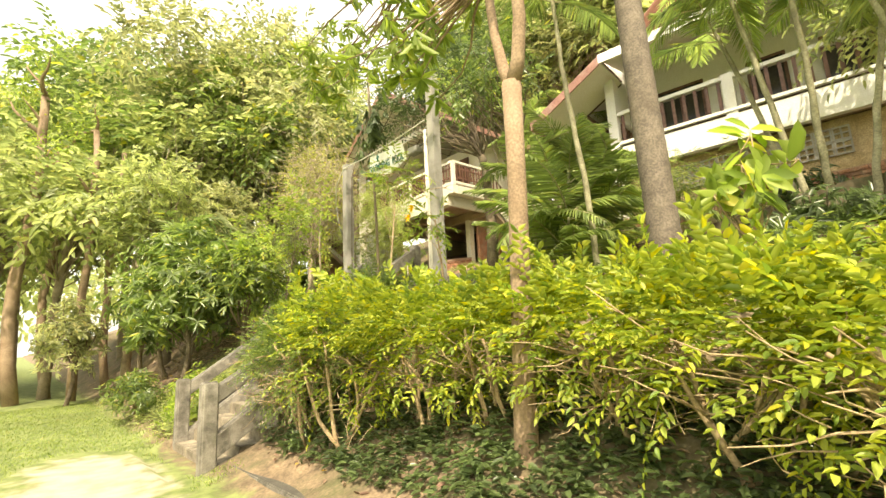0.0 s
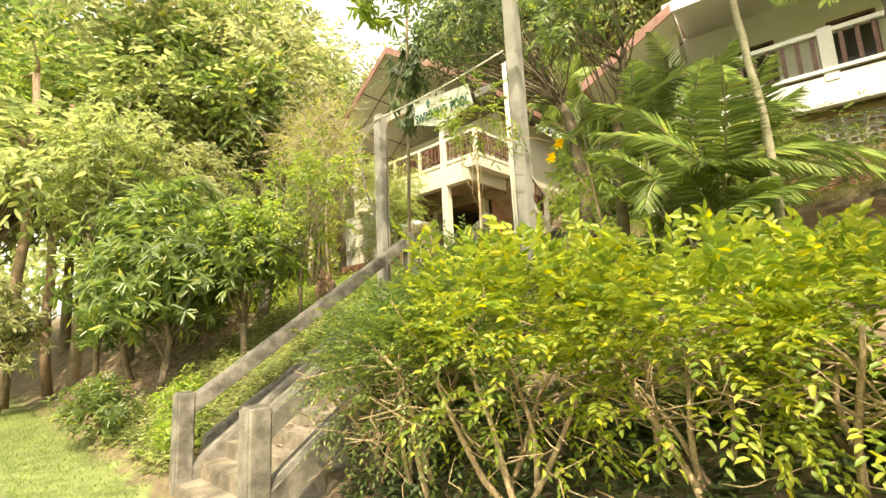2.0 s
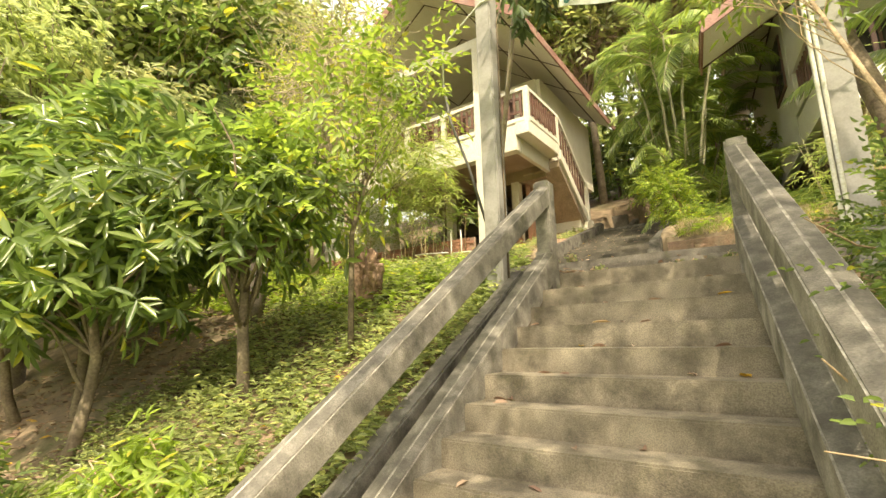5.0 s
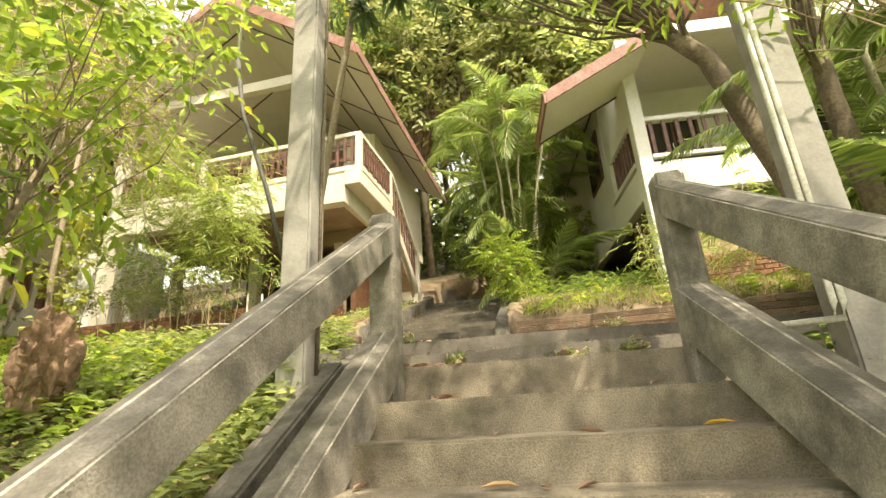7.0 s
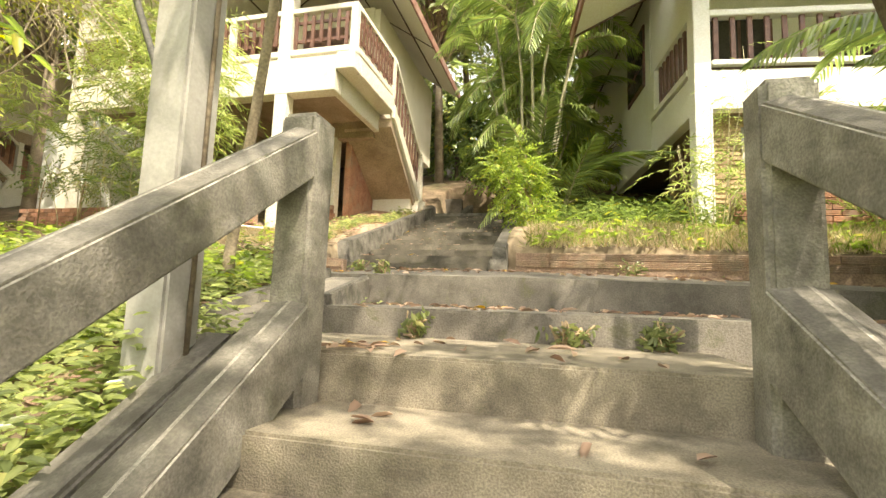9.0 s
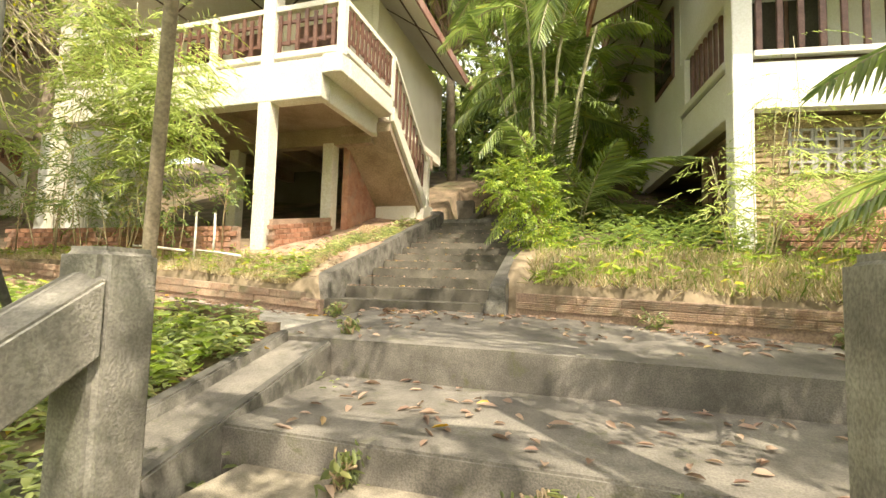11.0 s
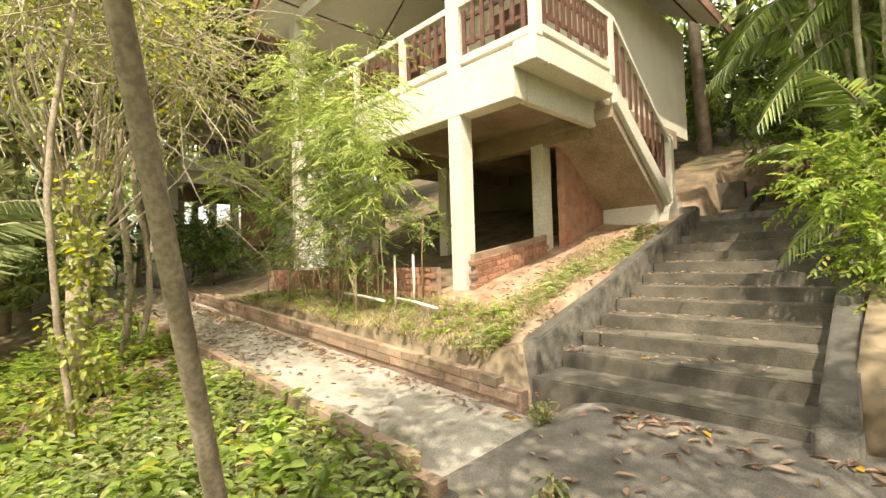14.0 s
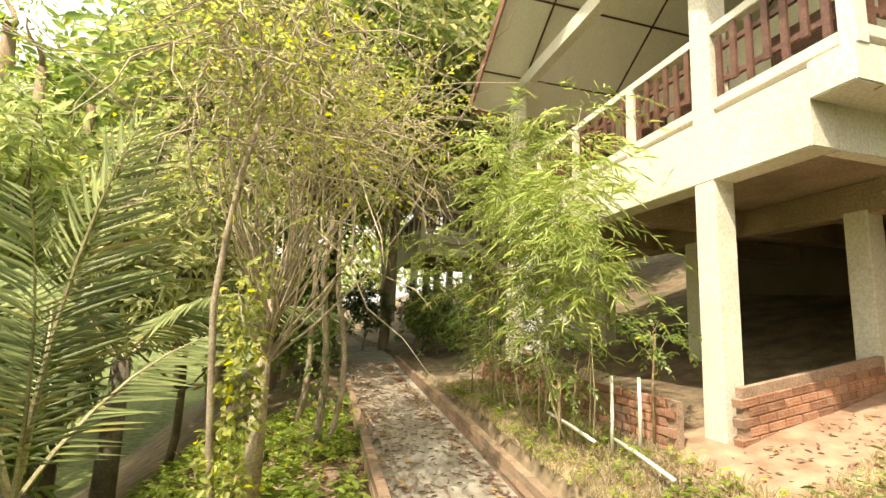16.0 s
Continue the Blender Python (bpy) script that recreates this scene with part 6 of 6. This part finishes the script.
cable("conduit", [(-2.05, -0.2, 2.05), (-2.05, -0.2, 2.55), (-1.95, -0.22, 2.64), (-1.38, -0.37, 2.80), (-0.4, -0.28, 2.83), (0.5, -0.26, 2.86), (1.45, -0.22, 2.95)], 0.014, PVC, "thin pale conduit strung from pole to pole", "pipe")
cable("hanging_cable", [(-2.05, -0.2, 2.07), (-2.0, -0.15, 1.6), (-1.85, 0.0, 1.0), (-1.75, 0.2, 0.3)], 0.017, WIRE, "dark cable hanging down beside the pole", "cable")
for dx, r in ((-0.10, 0.016), (-0.06, 0.016)):
    cable("drain_pipe", [(1.56 + dx - 0.03, -0.23, 2.75), (1.56 + dx - 0.03, -0.22, 1.0), (1.56 + dx - 0.03, -0.21, -0.25), (1.56 + dx - 0.05, -0.22, -0.33), (1.56 + dx - 0.35, -0.2, -0.34)], r, PVC, "off-white plastic pipe down the concrete pole", "pipe")
lamp = empty("floodlight", "small grey box floodlight on a bracket at the pole", "light", "", "", (1.1, -0.12, 2.5))
for nm, bm, mt in (("housing", box_bm((0.86, -0.22, 2.42), (1.16, -0.04, 2.56), 0.015), POLECRETE), ("bracket", prism_bm([(-0.012, -0.012), (0.012, -0.012), (0.012, 0.012), (-0.012, 0.012)], (1.14, -0.13, 2.55), (1.47, -0.13, 2.55), (0, 1, 0)), WIRE)):
    ob = part(nm, bm, mt, lamp)
    ob.matrix_parent_inverse = lamp.matrix_world.inverted()

# ---- stakes and pipes before the brick wall ----
for x, y, z in ((-4.97, 4.17, 1.43), (-4.80, 4.34, 1.44), (-5.55, 3.95, 1.35), (-5.75, 4.05, 1.35), (-6.3, 4.1, 1.4)):
    g = ground_z(x, y)
    st = tubes("garden_stake", [([(x, y, g - 0.1), (x + 0.01, y, (g + z) / 2), (x, y, z)], [0.017, 0.017, 0.016])], PVC if x > -5.2 else STALK, None, sides=8)
    tagged(st, "pale upright garden stake before the brick wall" if x > -5.2 else "brown bamboo stake before the brick wall", "stake", "garden stakes")
for a, b in (((-5.9, 4.0, 0.93), (-4.9, 3.95, 0.86)), ((-4.9, 4.15, 0.88), (-4.05, 4.05, 0.80))):
    st = tubes("fallen_pipe", [([a, ((a[0] + b[0]) / 2, (a[1] + b[1]) / 2, (a[2] + b[2]) / 2 + 0.01), b], [0.017] * 3)], PVC, None, sides=8)
    tagged(st, "pale plastic pipe lying on the grass", "pipe")

# ---- brickwork ----
def brick_mesh(L, H, D, ribs=3):
    """A hollow clay brick with grooved long sides, centred."""
    bm = bmesh.new()
    prof = []
    for k in range(ribs):
        z0, z1 = -H / 2 + H * k / ribs, -H / 2 + H * (k + 1) / ribs
        g = H / ribs * 0.16
        prof += [(-D / 2 + 0.006, z0), (-D / 2, z0 + g), (-D / 2, z1 - g)]
    prof += [(-D / 2 + 0.006, H / 2), (D / 2, H / 2), (D / 2, -H / 2)]
    e = [[bm.verts.new((x, u, w)) for u, w in prof] for x in (-L / 2, L / 2)]
    n = len(prof)
    for i in range(n):
        bm.faces.new((e[0][i], e[0][(i + 1) % n], e[1][(i + 1) % n], e[1][i]))
    bm.faces.new(e[0][::-1])
    bm.faces.new(e[1])
    bmesh.ops.recalc_face_normals(bm, faces=bm.faces[:])
    me = bpy.data.meshes.new("brick")
    bm.to_mesh(me)
    bm.free()
    me.materials.append(BRICK)
    return me


BW = brick_mesh(0.195, 0.068, 0.085)
BK = brick_mesh(0.40, 0.075, 0.10, 4)
BK.materials.clear()
BK.materials.append(KERBBRICK)
rb = random.Random(12)


def brick_run(parent, me, a, b, zf, courses, L, H, gap=0.012, y_off=0.0):
    """Courses of bricks from a to b on plan; zf gives the height of the lowest bed at a place."""
    a, b = Vector(a), Vector(b)
    d = (b - a).normalized()
    ang = math.atan2(d.y, d.x)
    n = int((b - a).length / (L + gap))
    for c in range(courses):
        for i in range(n + (1 if c % 2 else 0)):
            s = (i + 0.5 - (0.5 if c % 2 else 0)) * (L + gap)
            if s < 0.05 or s > (b - a).length - 0.02:
                continue
            p = a + d * s
            ob = link_mesh("brick", me, None, parent)
            z = zf(p.x) + c * (H + gap) + H / 2
            dz = zf(p.x + 0.1 * d.x) - zf(p.x - 0.1 * d.x)
            ob.matrix_parent_inverse = parent.matrix_world.inverted()
            ob.matrix_basis = Matrix.Translation((p.x, p.y + rb.uniform(-0.004, 0.004), z)) @ Euler((0, -math.atan2(dz, 0.2), ang + rb.uniform(-0.01, 0.01))).to_matrix().to_4x4()


def mortar_core(name, a, b, z0, z1, D, label):
    a, b = Vector((*a, 0)), Vector((*b, 0))
    d = (b - a).normalized()
    s = Vector((-d.y, d.x, 0))
    ob = part(name, prism_bm([(-D / 2, 0), (D / 2, 0), (D / 2, 1), (-D / 2, 1)], a, b, s), MORTAR, None, "", "structure")
    for v in ob.data.vertices:
        f = (Vector((v.co.x, v.co.y, 0)) - a).dot(d) / (b - a).length
        v.co.z = (z1[0] + (z1[1] - z1[0]) * f) if v.co.z > 0.5 else (z0[0] + (z0[1] - z0[0]) * f)
    return tagged(ob, label, "wall", "", "structure")


# wall below the house: front and return
w = mortar_core("brick_wall_front", (-4.55, 4.56), (-9.6, 4.60), (0.4, 0.6), (1.265, 1.265), 0.062, "low rough wall of orange hollow bricks below the house")
brick_run(w, BW, (-4.56, 4.545), (-9.58, 4.585), lambda x: 0.80, 6, 0.195, 0.068)
w = mortar_core("brick_wall_side", (-4.29, 4.92), (-4.42, 6.80), (0.6, 1.2), (1.42, 1.72), 0.062, "plain reddish brick wall under the balcony")
for c in range(8):
    for i in range(9):
        y = 4.98 + i * 0.207 + (0.1 if c % 2 else 0)
        z = 0.82 + c * 0.08 + 0.16 * (y - 4.92)
        if y > 6.75 or c > 6 or z < ground_z(-4.2, y) - 0.1:
            continue
        ob = link_mesh("brick", BW, None, w)
        ob.matrix_parent_inverse = w.matrix_world.inverted()
        ob.matrix_basis = Matrix.Translation((-4.285 - 0.069 * (y - 4.92), y, z)) @ Euler((0, -0.159, radians(90 + 3.9))).to_matrix().to_4x4()
# kerbs of the walkway
pz = lambda x: path_z(x, 2.3)
pb = lambda x: path_z(x, 3.4)
w = mortar_core("path_kerb_front", (-2.02, 2.12), (-10.5, 2.10), (-0.25, 0.2), (pz(-2.02) + 0.06, pz(-10.5) + 0.06), 0.09, "brick kerb on the lower side of the walkway")
brick_run(w, BK, (-2.0, 2.12), (-10.0, 2.10), lambda x: pz(x) + 0.03, 2, 0.40, 0.075, 0.008)
w = mortar_core("path_kerb_back", (-2.40, 3.40), (-13.0, 3.50), (-0.1, 0.4), (pb(-2.4) + 0.16, pb(-13) + 0.16), 0.09, "low brick retaining kerb along the walkway")
brick_run(w, BK, (-2.42, 3.385), (-10.5, 3.465), lambda x: pb(x) + 0.06, 2, 0.40, 0.075, 0.008)
w = mortar_core("bed_kerb", (-0.36, 3.84), (6.4, 2.52), (-0.2, -0.3), (0.44, 0.30), 0.10, "low brick retaining kerb of the raised bed")
brick_run(w, BK, (-0.36, 3.825), (6.3, 2.52), lambda x: 0.275 - 0.0205 * (x + 0.36), 2, 0.40, 0.075, 0.008)
# low brick wall in the shade of the white house
w = mortar_core("brick_wall_shade", (2.4, 5.25), (7.5, 5.2), (0.3, 0.3), (1.45, 1.45), 0.062, "shaded brick wall behind the bamboo")
brick_run(w, BW, (2.42, 5.21), (7.4, 5.16), lambda x: 0.95, 6, 0.195, 0.068)

# ---- far house along the path ----
far_house = copy_thing(balcony_house, pose(-6.5 - 12.85, 7.0 - 0.29, 0.9 + 0.86))
tagged(far_house, "cream raised house on columns, half hidden by far trees", "house")

# ---- more plants ----
b = on_ground(1.65, -1.3)
spray_tree(27, b, [b, (1.6, -1.2, 0.2), (1.4, -0.95, 1.1)], [((1.25, -0.75, 1.75), (0.5, 0.45, 0.4), 46)], 0.11, 0.03, LEAF_LIME, "thin shrub with bare forked branches beside the railing", 0.022, 0.35, 9, 0.4, name="garden_shrub", bark=STALK, twigs=10, category="shrub")
b = on_ground(3.35, -1.6)
fl = spray_tree(28, b, [b, (3.3, -1.6, -0.3), (3.2, -1.6, 0.4)], [((3.15, -1.65, 0.3), (0.3, 0.3, 0.28), 18)], 0.11, 0.035, LEAF_LIME, "shrub with long leaves and yellow trumpet flowers", 0.02, 0.35, 9, 0.3, name="flowering_shrub", bark=STALK, category="shrub")
rgf = np.random.default_rng(33)
for q in ((3.02, -1.9, 0.42), (3.12, -1.92, 0.52)):
    P = np.repeat(np.array([q]), 6, 0)
    a = np.arange(6) * 1.047
    W = np.stack([np.cos(a) * 0.7, np.full(6, -0.6), np.sin(a) * 0.7], 1)
    f = link_mesh("flower", leaf_mesh("flower", P, W, np.tile([0, 0, 1.0], (6, 1)) + W, 0.075, 0.05, FLOWER), None, fl)
    f.matrix_parent_inverse = fl.matrix_world.inverted()
whorl_bush(10, on_ground(-1.5, 10.6), (-1.5, 10.6, 3.6), (1.3, 0.9, 1.1), 240, 10, 0.17, 0.045, LEAF_MID, "evergreen bush at the head of the stairs", "garden_shrub", 0.04, None, "shrub")
whorl_bush(11, on_ground(0.9, 10.4), (0.9, 10.4, 3.6), (1.2, 0.9, 1.3), 240, 10, 0.17, 0.045, LEAF_LIME, "bright evergreen bush at the head of the stairs", "garden_shrub", 0.04, None, "shrub")
for i, (x, y, z, rx_, rz_, mt) in enumerate(((6.9, 0.9, -0.15, 1.1, 0.5, LEAF_DARK), (8.6, 0.3, -0.1, 1.2, 0.6, LEAF_DARK), (10.2, 0.2, 0.0, 1.2, 0.8, LEAF_MID), (6.2, 3.2, 0.7, 0.9, 0.5, LEAF_DARK))):
    whorl_bush(12 + i, on_ground(x, y), (x, y, z), (rx_, 0.8, rz_), 150, 9, 0.16, 0.045, mt, "dark leafy bush on the shaded slope behind the hedge", "garden_shrub", 0.03, None, "shrub")
whorl_bush(40, on_ground(6.7, -1.0), (6.7, -1.0, 0.12), (0.36, 0.3, 0.38), 12, 8, 0.28, 0.12, LEAF_LIME, "broad-leaved light green plant behind the hedge", "garden_plant", 0.018, STALK, "plant")
for i, (x, y) in enumerate(((-3.6, 14.6), (-0.6, 15.0), (2.4, 14.8))):
    whorl_bush(17 + i, on_ground(x, y), (x, y, 5.6), (2.3, 1.3, 2.3), 420, 9, 0.30, 0.09, (LEAF_MID, LEAF_LIME, LEAF_MID)[i], "dense evergreen tree above the stair head", "broadleaf_tree", 0.08)
for i, (x, y, z) in enumerate(((-14.6, 0.9, 1.8), (-15.2, 4.6, 2.2), (-12.2, 1.2, 1.5), (-16.6, 2.9, 2.2), (-13.4, 4.7, 1.9), (-17.4, 1.2, 3.0))):
    whorl_bush(22 + i, on_ground(x, y), (x, y, z), (1.2, 0.9, 1.2), 220, 9, 0.17, 0.05, (LEAF_DARK, LEAF_MID, LEAF_MID, LEAF_DARK, LEAF_MID, LEAF_DARK)[i], "dark leafy bush along the far walkway", "garden_shrub", 0.03, None, "shrub")
for i, (x, y, z) in enumerate(((0.66, 0.84, -0.385), (-0.66, 0.85, -0.385), (0.2, 0.86, -0.385), (-1.55, 2.45, 0.06), (-2.15, 3.28, 0.16), (0.9, 3.45, 0.17), (2.2, 3.2, 0.12))):
    whorl_bush(30 + i, (x, y, z), (x, y, z + 0.09), (0.14, 0.09, 0.08), 16, 6, 0.065, 0.024, LEAF_WEED, "small weed sprouting from a joint in the concrete", "weed", 0.004, STALK, "weed")
# earth-covered stump among the weeds
bm = bmesh.new()
bmesh.ops.create_icosphere(bm, subdivisions=4, radius=0.42)
for v in bm.verts:
    n = noise.noise(v.co * 6) * 0.42 + noise.noise(v.co * 16) * 0.24
    v.co = v.co * (1 + n)
    v.co.z *= 2.0
    v.co = v.co * 0.42 + Vector((-3.3, -0.25, -0.20))
tagged(part("tree_stump", bm, REDSOIL, smooth=False), "rough reddish earth-covered stump among the weeds", "stump")

# ---- white house details ----
whp = house


def pierced_block(x, z):
    bm = bmesh.new()
    s = 0.15
    for lo, hi in (((-s, 0, -s), (s, 0.04, -s + 0.035)), ((-s, 0, s - 0.035), (s, 0.04, s)), ((-s, 0, -s + 0.035), (-s + 0.035, 0.04, s - 0.035)), ((s - 0.035, 0, -s + 0.035), (s, 0.04, s - 0.035)), ((-0.016, 0, -s + 0.035), (0.016, 0.04, s - 0.035)), ((-s + 0.035, 0, -0.016), (-0.016, 0.04, 0.016)), ((0.016, 0, -0.016), (s - 0.035, 0.04, 0.016))):
        box_bm(lo, hi, 0.0, bm)
    return bm


BLK = bpy.data.meshes.new("vent_block")
_b = pierced_block(0, 0)
_b.to_mesh(BLK)
_b.free()
BLK.materials.append(POLECRETE)
for i in range(13):
    for j in range(2):
        ob = link_mesh("vent_block", BLK, None, whp)
        ob.matrix_basis = Matrix.Translation((0.95 + i * 0.305, 0.315, 2.26 + j * 0.305))
STN = [bpy.data.meshes.new("stone_slab") for _ in range(4)]
rs = random.Random(3)
for m_ in STN:
    _b = box_bm((0, 0, 0), (rs.uniform(0.22, 0.42), 0.03, rs.uniform(0.045, 0.07)), 0.006)
    _b.to_mesh(m_)
    _b.free()
    m_.materials.append(STONE)
for j in range(18):
    for i in range(9):
        if j < 15 and i > 1:
            continue
        ob = link_mesh("stone_slab", STN[rs.randrange(4)], None, whp)
        ob.matrix_basis = Matrix.Translation((0.26 + i * 0.36 + rs.uniform(-0.03, 0.03), 0.328 + rs.uniform(0, 0.012), 1.5 + j * 0.077))
    for i in range(5):
        if 0 < i < 4 and j < 16:
            continue
        ob = link_mesh("stone_slab", STN[rs.randrange(4)], None, whp)
        ob.matrix_basis = Matrix.Translation((0.33 + rs.uniform(0, 0.012), 2.1 - 0.34 * i, 1.5 + j * 0.077)) @ Euler((0, 0, radians(-90))).to_matrix().to_4x4()
